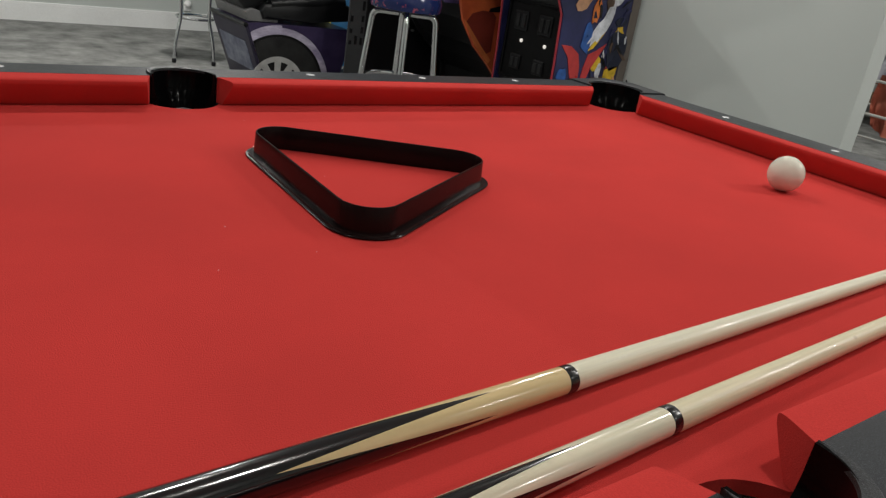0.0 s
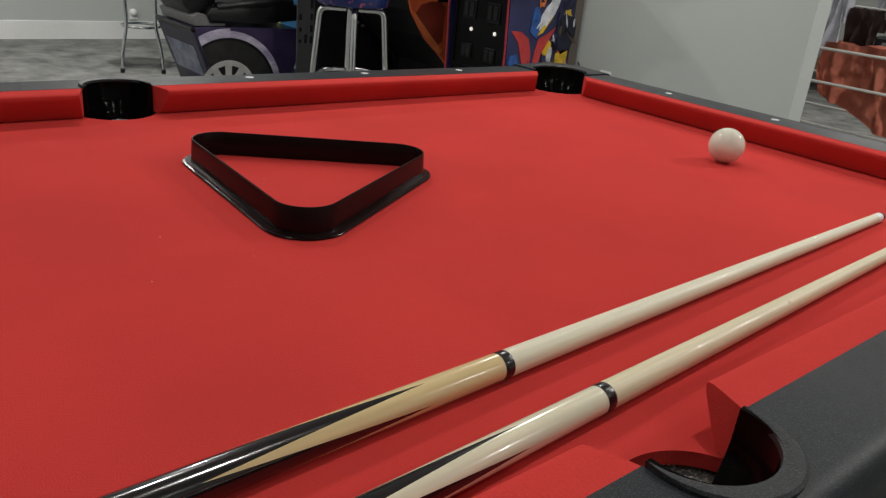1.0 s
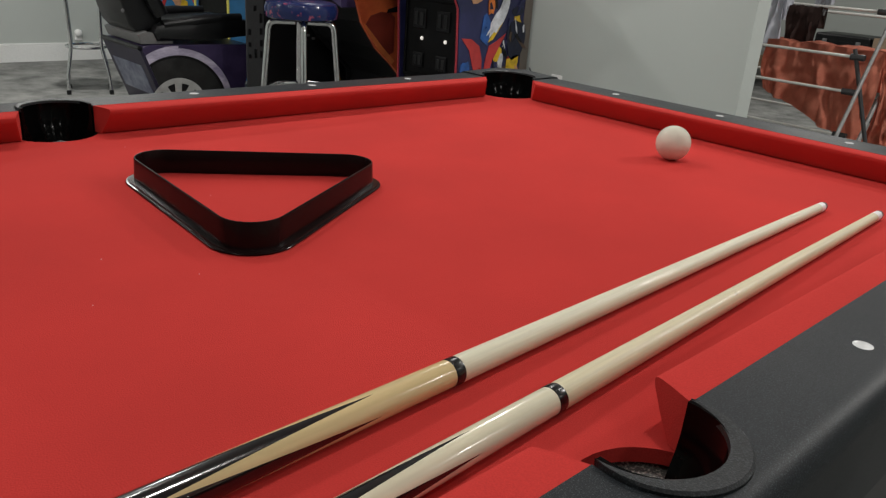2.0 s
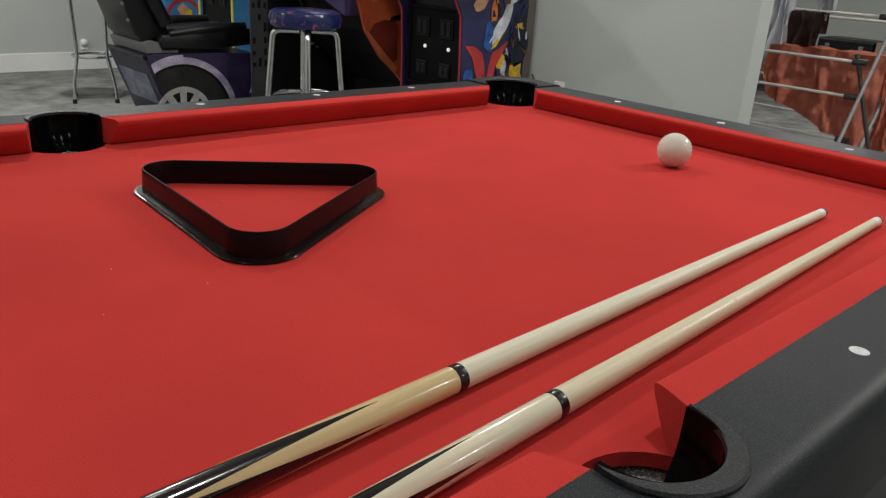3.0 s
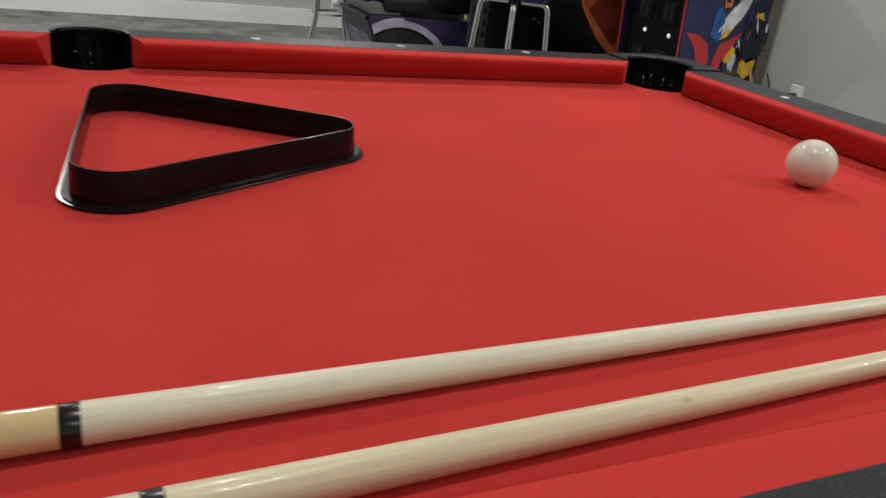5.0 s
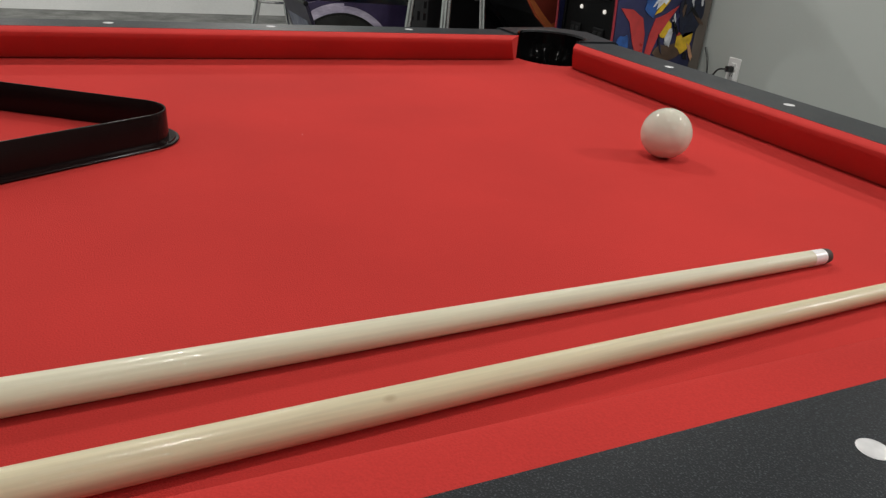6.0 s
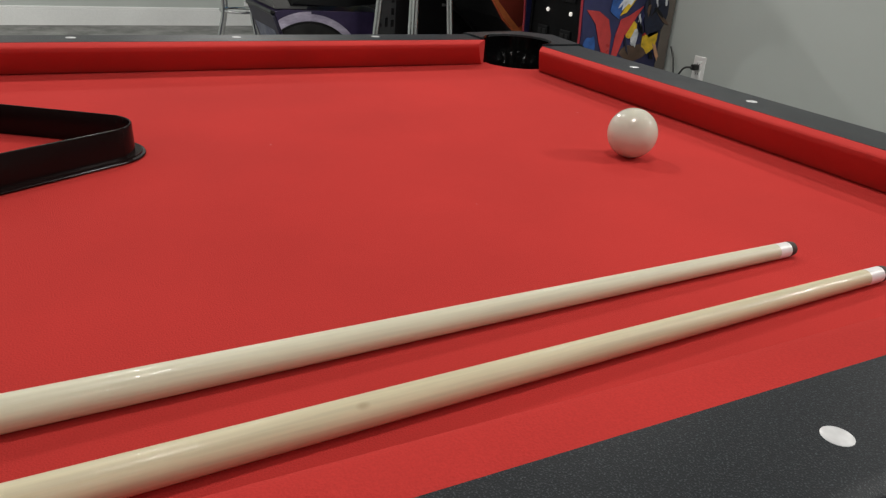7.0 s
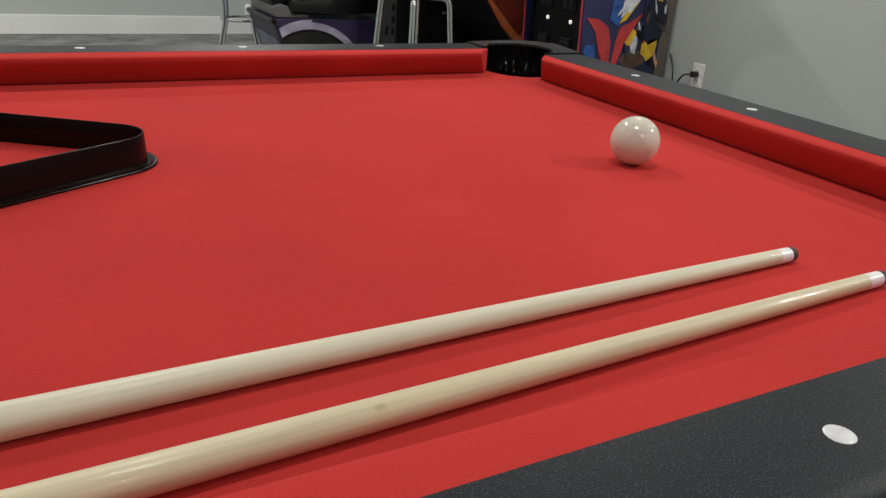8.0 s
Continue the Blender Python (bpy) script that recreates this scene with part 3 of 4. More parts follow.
RACK_H = 0.0323
rack = thing("ball_rack", "dark brown plastic triangle ball rack lying empty on red cloth", "ball rack")
part("wall", ring_of([(0.0386, 0.003), (0.0372, RACK_H - 0.0012), (0.0366, RACK_H), (0.0352, RACK_H), (0.0346, RACK_H - 0.0012), (0.0360, 0.003)]), M["rack"], rack, "", True)
flange = part("flange", ring_of([(0.0362, 0.0008), (0.0362, 0.0042), (0.0448, 0.0042), (0.0452, 0.0030), (0.0480, 0.0028), (0.0486, 0.0020), (0.0482, 0.0008)]), M["rack"], rack, "glossy stepped foot flange", True)
part("screw", lathe([(0.0022, 0.003), (0.0022, 0.0052), (0.0, 0.0056)], 10, Matrix.Translation((0.016, 0.742, BED))), M["chrome"], flange, "", True)

ball = tagged(obj("cue_ball", lathe([(0.0286 * math.sin(math.pi * i / 32), -0.0286 * math.cos(math.pi * i / 32)) for i in range(33)], 48), M["ball"], True, 80), "glossy ivory cue ball resting on red cloth", "ball")
ball.location = (0.7867, 0.4308, BED + 0.0288)


lint = bmesh.new()
specks = random.Random(12)
for _ in range(24):
    x, y, r = specks.uniform(-0.7, 0.9), specks.uniform(0.04, 0.93), specks.uniform(0.0003, 0.0007)
    lathe([(r, 0.0001), (r * 0.8, r * 0.5), (0, r * 0.7)], 5, Matrix.Translation((x, y, BED)) @ Matrix.Diagonal((1, specks.uniform(0.6, 2.2), 1, 1)), lint)
tagged(obj("lint", lint, M["white_cloth"]), "tiny pale lint specks on red cloth", "lint", "", "stuff")


def cue(label, ring_at, tip_at, butt_mat, shaft_mat, ferrule_len):
    a, b = Vector((*ring_at, BED + 0.0108)), Vector((*tip_at, BED + 0.0068))
    d = (b - a)
    c = thing("cue_stick", label, "cue stick", group="pool cues")
    c.matrix_basis = Matrix.Translation(a) @ d.to_track_quat("X", "Z").to_matrix().to_4x4()
    ln = d.length
    turn = pose(0, 0, 0, 0, 90, 0)

    def taper(x):
        return 0.0105 - (0.0105 - 0.0064) * max(0, x) / ln if x > 0 else 0.0105 + 0.004 * min(1, -x / 0.70)
    xs = [0.0042 + (ln - ferrule_len - 0.0142) * i / 24 for i in range(25)]
    part("shaft", lathe([(taper(x), x) for x in xs], 40, turn), shaft_mat, c, "lacquered maple shaft", True)
    part("joint_ring", lathe([(0.0106, -0.0052), (0.0108, -0.0042), (0.0108, 0.0034), (0.0106, 0.0042)], 40, turn), M["ink"], c, "black joint ring", True)
    xs = [-0.62 + (0.6148) * i / 24 for i in range(25)]
    part("forearm", lathe([(taper(x), x) for x in xs], 48, turn), butt_mat, c, "pale wood inlaid with long black points", True)
    part("butt_sleeve", lathe([(0.012, -0.705), (0.0138, -0.70), (0.0142, -0.621)], 40, turn), M["ink"], c, "black butt sleeve", True)
    part("bumper", lathe([(0.0, -0.716), (0.008, -0.715), (0.0095, -0.711), (0.0095, -0.705)], 24, turn), M["leather"], c, "", True)
    e = ln - 0.010
    part("ferrule", lathe([(0.0066, e - ferrule_len), (0.0064, e)], 32, turn), M["ferrule"], c, "white ferrule", True)
    part("tip", lathe([(0.0064, e), (0.0065, e + 0.003), (0.0058, e + 0.007), (0.0035, e + 0.0095), (0, e + 0.0105)], 32, turn), M["leather"], c, "dark leather tip", True)
    return c


cue("pale maple pool cue with tan and black butt on red cloth", (-0.0015, 0.1285), (0.733, 0.1555), M["butt_a"], M["maple_pale"], 0.014)
cue("maple pool cue with cream and black butt beside the cushion", (0.0303, 0.0593), (0.7650, 0.0940), M["butt_b"], M["maple"], 0.018)

# ---- stools ----
def stool(label, at, turn, seat_mat, seat_r, seat_z, tube_r, ring_z, foot_r, knee):
    s = thing("bar_stool", label, "bar stool", at, "bar stools", turn)
    prof = [(0.0, seat_z - 0.085), (seat_r - 0.02, seat_z - 0.085), (seat_r - 0.004, seat_z - 0.078), (seat_r, seat_z - 0.06), (seat_r + 0.002, seat_z - 0.035), (seat_r - 0.006, seat_z - 0.012), (seat_r - 0.03, seat_z - 0.001), (seat_r * 0.5, seat_z + 0.004), (0, seat_z + 0.004)]
    part("seat", lathe(prof, 40), seat_mat, s, "round padded vinyl seat", True)
    for k in range(4):
        a = k * math.pi / 2
        c, n = math.cos(a), math.sin(a)
        top = seat_z - 0.1
        pts = [(0.03, top), (seat_r - 0.02, top), (seat_r - 0.02 + (knee - seat_r + 0.02) * 0.9, ring_z), (foot_r - 0.008, ring_z * 0.42), (foot_r, 0.012)]
        leg = part("leg", tube(bend([(r * c, r * n, z) for r, z in pts], 0.04), tube_r, 14), M["chrome"], s, "bent chrome tube leg", True)
        part("foot_cap", lathe([(tube_r + 0.003, 0.0), (tube_r + 0.004, 0.02), (tube_r, 0.03)], 14, Matrix.Translation((foot_r * c, foot_r * n, 0))), M["vinyl_black"], leg, "", True)
    rr = knee - tube_r * 0.4
    part("foot_ring", tube([(rr * math.cos(2 * math.pi * i / 40), rr * math.sin(2 * math.pi * i / 40), ring_z) for i in range(40)], tube_r * 0.8, 10, True), M["chrome"], s, "chrome foot ring", True)
    return s


stool("chrome bar stool with a sky blue padded seat", (1.50, 5.27, 0), 26, M["vinyl_sky"], 0.165, 0.785, 0.0115, 0.30, 0.185, 0.128)
stool("chrome bar stool with a navy printed padded seat", (1.79, 3.10, 0), 61, M["vinyl_navy"], 0.176, 0.785, 0.0145, 0.36, 0.205, 0.188)


# ---- arcade cabinets along the partition ----
def patch(points, axis, at, material, parent, name="print_patch"):
    """A printed colour field on a panel; 1.5 mm proud."""
    return part(name, prism(points, axis, at - 0.0015, at + 0.001), material, parent)


def blob(cx, cz, rx, rz, n=14, wob=0.18, seed=1, turn=0.0):
    rnd = random.Random(seed)
    out = []
    for i in range(n):
        a = 2 * math.pi * i / n
        k = 1 + rnd.uniform(-wob, wob)
        x, z = rx * k * math.cos(a), rz * k * math.sin(a)
        out.append((cx + x * math.cos(turn) - z * math.sin(turn), cz + x * math.sin(turn) + z * math.cos(turn)))
    return out


def coin_door(parent, x, y0, y1, z0, z1, lit):
    """Steel door facing -x with frame, two coin slots, lit buttons and return flaps."""
    door = part("coin_door", box(x - 0.012, x, y0, y1, z0, z1, 0.004), M["black_metal"], parent, "black steel coin door")
    w = 0.018
    for a, b, c, d in ((y0, y1, z1 - w, z1), (y0, y1, z0, z0 + w), (y0, y0 + w, z0 + w, z1 - w), (y1 - w, y1, z0 + w, z1 - w)):
        part("frame", box(x - 0.02, x - 0.012, a, b, c, d, 0.003), M["black_metal"], door)
    h = z1 - z0
    for k in (0.28, 0.72):
        y = y0 + (y1 - y0) * k
        part("slot_plate", box(x - 0.019, x - 0.012, y - 0.05, y + 0.05, z0 + h * 0.62, z0 + h * 0.86, 0.004), M["door_plate"], door)
        for q in (-0.022, 0.022):
            part("coin_slot", box(x - 0.024, x - 0.019, y + q - 0.013, y + q + 0.013, z0 + h * 0.66, z0 + h * 0.82, 0.003), M["black"], door)
        part("button", lathe([(0.0, 0.0), (0.010, 0.0), (0.009, 0.005), (0.006, 0.007), (0, 0.007)], 16, pose(x - 0.012, y - 0.02, z0 + h * lit, 0, -90, 0)), M["coin_light"], door, "small lit coin button", True)
        part("return_flap", box(x - 0.02, x - 0.012, y - 0.04, y + 0.04, z0 + h * 0.14, z0 + h * 0.32, 0.004), M["door_plate"], door)
        for q in (-0.018, 0.018):
            part("flap_recess", box(x - 0.0225, x - 0.02, y + q - 0.012, y + q + 0.012, z0 + h * 0.17, z0 + h * 0.28, 0.002), M["black"], door)


XB = X1 - 0.022   # backs of the cabinets
hero = thing("arcade_cabinet", "tall arcade cabinet with navy comic-style side print and red edge moulding", "arcade cabinet", group="arcade cabinets")
HY0, HY1 = 2.57, 3.04
side = [(XB, 0.0), (XB, 1.80), (2.50, 1.80), (2.42, 1.45), (2.60, 1.12), (2.22, 1.02), (2.22, 0.97), (2.30, 0.88), (2.345, 0.80), (2.36, 0.56), (2.37, 0.0)]
near = part("side_panel", prism(side, "y", HY0, HY0 + 0.02), M["navy"], hero, "navy side panel with bright printed shapes")
part("side_panel", prism(side, "y", HY1 - 0.02, HY1), M["navy"], hero, "navy side panel")
edge_line = [(2.37, 0.01), (2.36, 0.56), (2.345, 0.80), (2.30, 0.88), (2.22, 0.97)]
for yy in (HY0, HY1 - 0.02):
    part("edge_moulding", tube([(x - 0.004, yy + 0.01, z) for x, z in edge_line], 0.0055, 8), M["pink_edge"], hero, "red edge moulding", True)
part("back_strip", box(XB - 0.062, XB - 0.002, HY0 - 0.004, HY0 - 0.0015, 0.0, 1.6), M["brown_edge"], near, "dull brown rear strip")
part("front_panel", box(2.395, 2.41, HY0 + 0.02, HY1 - 0.02, 0.02, 0.97), M["black"], hero, "black front panel")
part("body", box(2.62, XB - 0.002, HY0 + 0.02, HY1 - 0.02, 0.0, 1.78), M["black"], hero)
coin_door(hero, 2.395, 2.60, 3.01, 0.42, 0.83, 0.50)
part("sticker", box(2.390, 2.3945, 2.86, 2.93, 0.355, 0.415), M["print_yellow"], hero, "yellow sticker")
part("sticker", box(2.390, 2.3945, 2.78, 2.84, 0.355, 0.40), M["lilac"], hero, "pale lilac sticker")
deck = part("control_deck", box(2.20, 2.62, HY0 - 0.07, HY1 + 0.10, 0.985, 1.035, 0.008), M["black"], hero, "black control deck")
part("deck_edge", box(2.19, 2.20, HY0 - 0.07, HY1 + 0.10, 1.02, 1.04, 0.003), M["pink_edge"], deck, "red deck edging")
part("deck_print", box(2.205, 2.60, HY0 - 0.06, HY1 + 0.09, 1.0355, 1.038), M["purple"], deck, "colourful purple deck print")
for i in range(8):
    y = HY0 - 0.05 + i * 0.088
    part("push_button", lathe([(0.017, 0), (0.017, 0.008), (0.012, 0.011), (0, 0.012)], 14, Matrix.Translation((2.25 + 0.03 * (i % 2), y, 1.038))), (M["print_yellow"], M["print_red"], M["print_blue"])[i % 3], deck, "", True)
for i in range(2):
    y = HY0 + 0.12 + 0.3 * i
    part("joystick", lathe([(0.02, 0), (0.02, 0.004), (0.005, 0.006), (0.005, 0.06), (0.016, 0.07), (0.017, 0.085), (0, 0.096)], 14, Matrix.Translation((2.34, y, 1.038))), M["print_red"], deck, "", True)
PA = HY0 - 0.0015
arts = [
    ([(2.37, 0.66), (2.44, 0.655), (2.50, 0.62), (2.525, 0.55), (2.53, 0.44), (2.50, 0.44), (2.46, 0.52), (2.43, 0.60)], "print_red"),
    ([(2.69, 0.68), (2.62, 0.64), (2.57, 0.62), (2.55, 0.55), (2.54, 0.44), (2.575, 0.46), (2.60, 0.54), (2.65, 0.62)], "print_red"),
    (blob(2.535, 0.70, 0.035, 0.075, 12, 0.2, 3), "print_blue"),
    (blob(2.63, 0.76, 0.035, 0.10, 14, 0.3, 5, -0.5), "print_white"),
    (blob(2.68, 0.92, 0.055, 0.075, 14, 0.25, 7, 0.3), "print_white"),
    (blob(2.655, 0.88, 0.026, 0.045, 12, 0.15, 9), "print_brown"),
    (blob(2.47, 0.87, 0.065, 0.034, 12, 0.2, 11, 0.6), "print_tan"),
    (blob(2.565, 0.83, 0.030, 0.06, 12, 0.25, 13), "print_orange"),
    (blob(2.60, 0.99, 0.055, 0.04, 12, 0.25, 14), "print_brown"),
    (blob(2.765, 0.735, 0.030, 0.040, 12, 0.2, 15), "print_yellow"),
    (blob(2.765, 0.79, 0.045, 0.026, 10, 0.2, 16), "print_night"),
    (blob(2.765, 0.645, 0.075, 0.10, 14, 0.15, 17), "print_night"),
    (blob(2.63, 0.575, 0.036, 0.045, 12, 0.3, 19), "print_yellow"),
    (blob(2.665, 0.54, 0.02, 0.04, 10, 0.3, 21), "print_white"),
    (blob(2.66, 0.47, 0.075, 0.042, 12, 0.25, 23), "print_brown"),
    ([(2.71, 0.545), (2.75, 0.56), (2.80, 0.57), (2.80, 0.53), (2.785, 0.49), (2.75, 0.465), (2.73, 0.49), (2.71, 0.50)], "print_yellow"),
    ([(2.71, 0.558), (2.75, 0.572), (2.80, 0.585), (2.80, 0.574), (2.75, 0.562), (2.71, 0.547)], "print_red"),
    (blob(2.800, 0.965, 0.034, 0.06, 12, 0.25, 25), "print_orange"),
    (blob(2.72, 1.04, 0.07, 0.07, 14, 0.3, 27), "print_white"),
    (blob(2.66, 1.10, 0.05, 0.05, 12, 0.3, 29), "print_orange"),
    (blob(2.62, 0.70, 0.014, 0.085, 10, 0.2, 31, -0.7), "print_yellow"),
    (blob(2.41, 0.50, 0.03, 0.045, 12, 0.3, 33), "print_blue"),
]
for i, (pts, key) in enumerate(arts):
    patch(pts, "y", PA - 0.0006 * (i % 4), M[key], near)

scatter = random.Random(77)
palette = ["navy", "navy", "print_night", "print_night", "print_white", "print_brown", "black", "black", "black", "print_tan"]
for i in range(46):
    px, pz = scatter.uniform(2.54, 2.82), scatter.uniform(0.44, 1.12)
    if pz < 0.66 and px < 2.60:
        continue
    pts = blob(px, pz, scatter.uniform(0.004, 0.011), scatter.uniform(0.016, 0.045), 9, 0.4, 200 + i, scatter.uniform(-1, 1))
    patch(pts, "y", PA - 0.0026 - 0.0004 * (i % 5), M[scatter.choice(palette)], near)

# cabinet with the orange side print
ball_cab = thing("arcade_cabinet", "black arcade cabinet with orange ball print on its curved side", "arcade cabinet", group="arcade cabinets")
BY0, BY1 = 3.25, 3.85
oside = [(XB, 0.0), (XB, 1.80), (2.30, 1.80), (2.16, 1.20), (2.185, 0.99), (2.225, 0.80), (2.275, 0.66), (2.38, 0.52), (2.50, 0.42), (2.60, 0.32), (2.64, 0.0)]
o_near = part("side_panel", prism(oside, "y", BY0, BY0 + 0.02), M["orange"], ball_cab, "orange printed side panel")
part("side_panel", prism(oside, "y", BY1 - 0.02, BY1), M["black"], ball_cab, "black far side panel")
part("body", prism([(x + 0.03 if x < XB else x - 0.002, z) for x, z in oside], "y", BY0 + 0.02, BY1 - 0.02), M["black"], ball_cab)
patch([(2.29, 0.645), (2.33, 0.70), (2.40, 0.72), (2.47, 0.715), (2.50, 0.69), (2.50, 0.50), (2.46, 0.48), (2.40, 0.53), (2.34, 0.60)], "y", BY0 - 0.0015, M["orange_dark"], o_near)
patch([(2.30, 0.65), (2.275, 0.665), (2.37, 0.535), (2.49, 0.43), (2.51, 0.45), (2.42, 0.53), (2.35, 0.60)], "y", BY0 - 0.003, M["orange_light"], o_near)
patch([(2.45, 0.735), (2.53, 0.755), (2.53, 0.72), (2.44, 0.715)], "y", BY0 - 0.003, M["black"], o_near)
patch(blob(2.33, 0.92, 0.09, 0.10, 16, 0.1, 41), "y", BY0 - 0.0026, M["orange_light"], o_near)

front = part("front_print", prism([(3.275, 0.74), (3.275, 1.35), (3.82, 1.35), (3.82, 0.93)], "x", 2.15, 2.26), M["purple"], ball_cab, "violet printed front with a badge")
for dx, ry, rz, key in ((0.0, 0.085, 0.11, "lilac"), (0.002, 0.075, 0.098, "purple_dark"), (0.004, 0.052, 0.05, "print_tan")):
    part("badge", prism(blob(3.65, 0.985, ry, rz, 18, 0.06, 43, 0.0), "x", 2.1485 - dx, 2.151), M[key], front)

# driving cabinet: upright console with violet side and dark footwell
drive = thing("driving_cabinet", "violet and black sit-down driving arcade console", "arcade cabinet", group="arcade cabinets")
DY0, DY1 = 4.0, 4.75
dside = [(XB, 0.0), (XB, 1.80), (2.20, 1.80), (2.12, 1.20), (2.30, 0.98), (2.40, 0.80), (2.42, 0.30), (2.42, 0.0)]
dn = part("side_panel", prism(dside, "y", DY0, DY0 + 0.02), M["purple"], drive, "violet side panel")
part("side_panel", prism(dside, "y", DY1 - 0.02, DY1), M["purple"], drive, "violet side panel")
part("body", prism([(x + 0.02 if x < XB else x - 0.002, z) for x, z in dside], "y", DY0 + 0.02, DY1 - 0.02), M["black"], drive)
part("lower_skirt", box(2.10, 2.84, DY0 - 0.012, DY0 - 0.002, 0.0, 1.02), M["black"], drive, "black lower skirt")
for i in range(2):
    part("skirt_vent", box(2.40 + 0.04 * i, 2.425 + 0.04 * i, DY0 - 0.016, DY0 - 0.011, 0.50 - 0.02 * i, 0.515 - 0.02 * i, 0.002), M["grey_mid"], drive)
slot = part("slotted_panel", box(1.985, 2.10, DY0 - 0.012, DY0 - 0.002, 0.0, 0.95), M["slot_grey"], drive, "grey panel with black slots")
rnd = random.Random(4)
for i in range(3):
    for k in range(8):
        if rnd.random() < 0.8:
            x, z = 2.005 + 0.038 * i, 0.40 + 0.068 * k
            part("slot", box(x - 0.009, x + 0.009, DY0 - 0.0145, DY0 - 0.0115, z - 0.02, z + rnd.uniform(0.0, 0.035)), M["black"], slot)
part("floor_pan", box(1.95, 2.42, DY0 + 0.06, DY1 - 0.04, 0.0, 0.09, 0.01), M["grey_dark"], drive, "dark floor pan")
for y in (4.25, 4.42):
    part("pedal", box(2.02, 2.10, y - 0.04, y + 0.04, 0.095, 0.115, 0.005), M["chrome"], drive, "metal pedal")
part("steering_wheel", tube([(1.98 + 0.07 * math.sin(a), 4.37 + 0.16 * math.cos(a), 1.02 + 0.14 * math.sin(a)) for a in [2 * math.pi * i / 32 for i in range(32)]], 0.016, 10, True), M["vinyl_black"], drive, "black steering wheel", True)
part("wheel_spoke", box(1.965, 1.995, 4.22, 4.52, 1.005, 1.035, 0.006), M["grey_dark"], drive)
part("column", tube([(1.98, 4.37, 1.02), (2.10, 4.37, 0.98)], 0.03, 14), M["black"], drive, "", True)

# seat pod of the driving game
pod = thing("racing_pod", "black bucket seat on a violet pod printed with a car wheel", "arcade seat")
PY0, PY1 = 4.25, 4.80
shell = [(1.615, 0.0), (1.455, 0.425), (1.52, 0.435), (2.15, 0.425), (2.165, 0.41), (2.125, 0.22), (2.10, 0.15), (2.17, 0.10), (2.30, 0.085), (2.30, 0.0)]
body = part("pod_body", prism(shell, "y", PY0, PY1, 0.004), M["purple"], pod, "violet printed pod")
WX, WZ = 1.665, 0.06


def half_ring(r0, r1, a0=0.0, a1=180.0, dz=0.0):
    def ok(p):
        return (p[0], max(0.004, p[1]))
    return [ok(p) for p in arc(WX, WZ + dz, r1, a0, a1, 28)] + [ok(p) for p in arc(WX, WZ + dz, r0, a1, a0, 28)]


def clip_left(pts):
    """Keeps the print within the pod's slanted rear edge."""
    return [(max(x, 1.615 - 0.3765 * z + 0.004), z) for x, z in pts]


patch(clip_left(half_ring(0.318, 0.358, -8, 150, -0.005)), "y", PY0 - 0.0015, M["lilac"], body, "arch_print")
patch(clip_left(half_ring(0.345, 0.372, 88, 160, -0.005)), "y", PY0 - 0.0022, M["lilac"], body, "arch_print")
patch(clip_left(half_ring(0.012, 0.322, -10, 190)), "y", PY0 - 0.0010, M["black"], body, "arch_gap_print")
patch(clip_left(half_ring(0.165, 0.297, -12, 192)), "y", PY0 - 0.0026, M["tyre"], body, "tyre_print")
patch(half_ring(0.148, 0.180, -15, 195), "y", PY0 - 0.0034, M["alloy"], body, "wheel_rim_print")
for a in (15, 54, 90, 126, 165):
    c, n = math.cos(radians(a)), math.sin(radians(a))
    pts = [(WX + 0.03 * c - 0.016 * n, WZ + 0.03 * n + 0.016 * c), (WX + 0.152 * c - 0.022 * n, WZ + 0.152 * n + 0.022 * c), (WX + 0.152 * c + 0.022 * n, WZ + 0.152 * n - 0.022 * c), (WX + 0.03 * c + 0.016 * n, WZ + 0.03 * n - 0.016 * c)]
    patch(pts, "y", PY0 - 0.0036, M["alloy"], body, "wheel_spoke_print")
rear = part("rear_panel", prism([(1.610, 0.0), (1.456, 0.415), (1.441, 0.415), (1.597, 0.0)], "y", PY0 - 0.004, PY1 + 0.004), M["purple_dark"], pod, "dark violet leaning rear panel")
plate_bm = bmesh.new()
slant = (1.597 - 1.441) / 0.415
for y, z in ((PY0 + 0.07, 0.13), (PY1 - 0.05, 0.13), (PY1 - 0.05, 0.31), (PY0 + 0.07, 0.31)):
    plate_bm.verts.new((1.597 - slant * z - 0.003, y, z))
for y, z in ((PY0 + 0.07, 0.13), (PY1 - 0.05, 0.13), (PY1 - 0.05, 0.31), (PY0 + 0.07, 0.31)):
    plate_bm.verts.new((1.597 - slant * z + 0.001, y, z))
plate_bm.verts.ensure_lookup_table()
v = plate_bm.verts
for f in ((0, 1, 2, 3), (4, 5, 6, 7), (0, 1, 5, 4), (1, 2, 6, 5), (2, 3, 7, 6), (3, 0, 4, 7)):
    plate_bm.faces.new([v[i] for i in f])
part("plate_print", plate_bm, M["plate"], rear, "pale grey printed plate with an unreadable bar")
part("edge_roll", tube([(1.448, PY0 - 0.004, 0.418), (1.448, PY1 + 0.004, 0.418)], 0.015, 12), M["vinyl_black"], rear, "black edge trim", True)
part("seat_bracket", prism([(1.47, 0.437), (1.45, 0.49), (1.50, 0.51), (1.66, 0.47), (1.66, 0.437)], "y", PY0 + 0.02, PY1 - 0.02, 0.004), M["grey_mid"], pod, "grey seat bracket")
seat_prof = [(1.56, 0.455), (1.54, 0.50), (1.56, 0.545), (1.75, 0.555), (2.05, 0.572), (2.13, 0.572), (2.165, 0.55), (2.165, 0.505), (2.13, 0.475), (1.90, 0.455)]
bmx = prism(seat_prof, "y", PY0 - 0.005, PY1 + 0.005, 0.018)
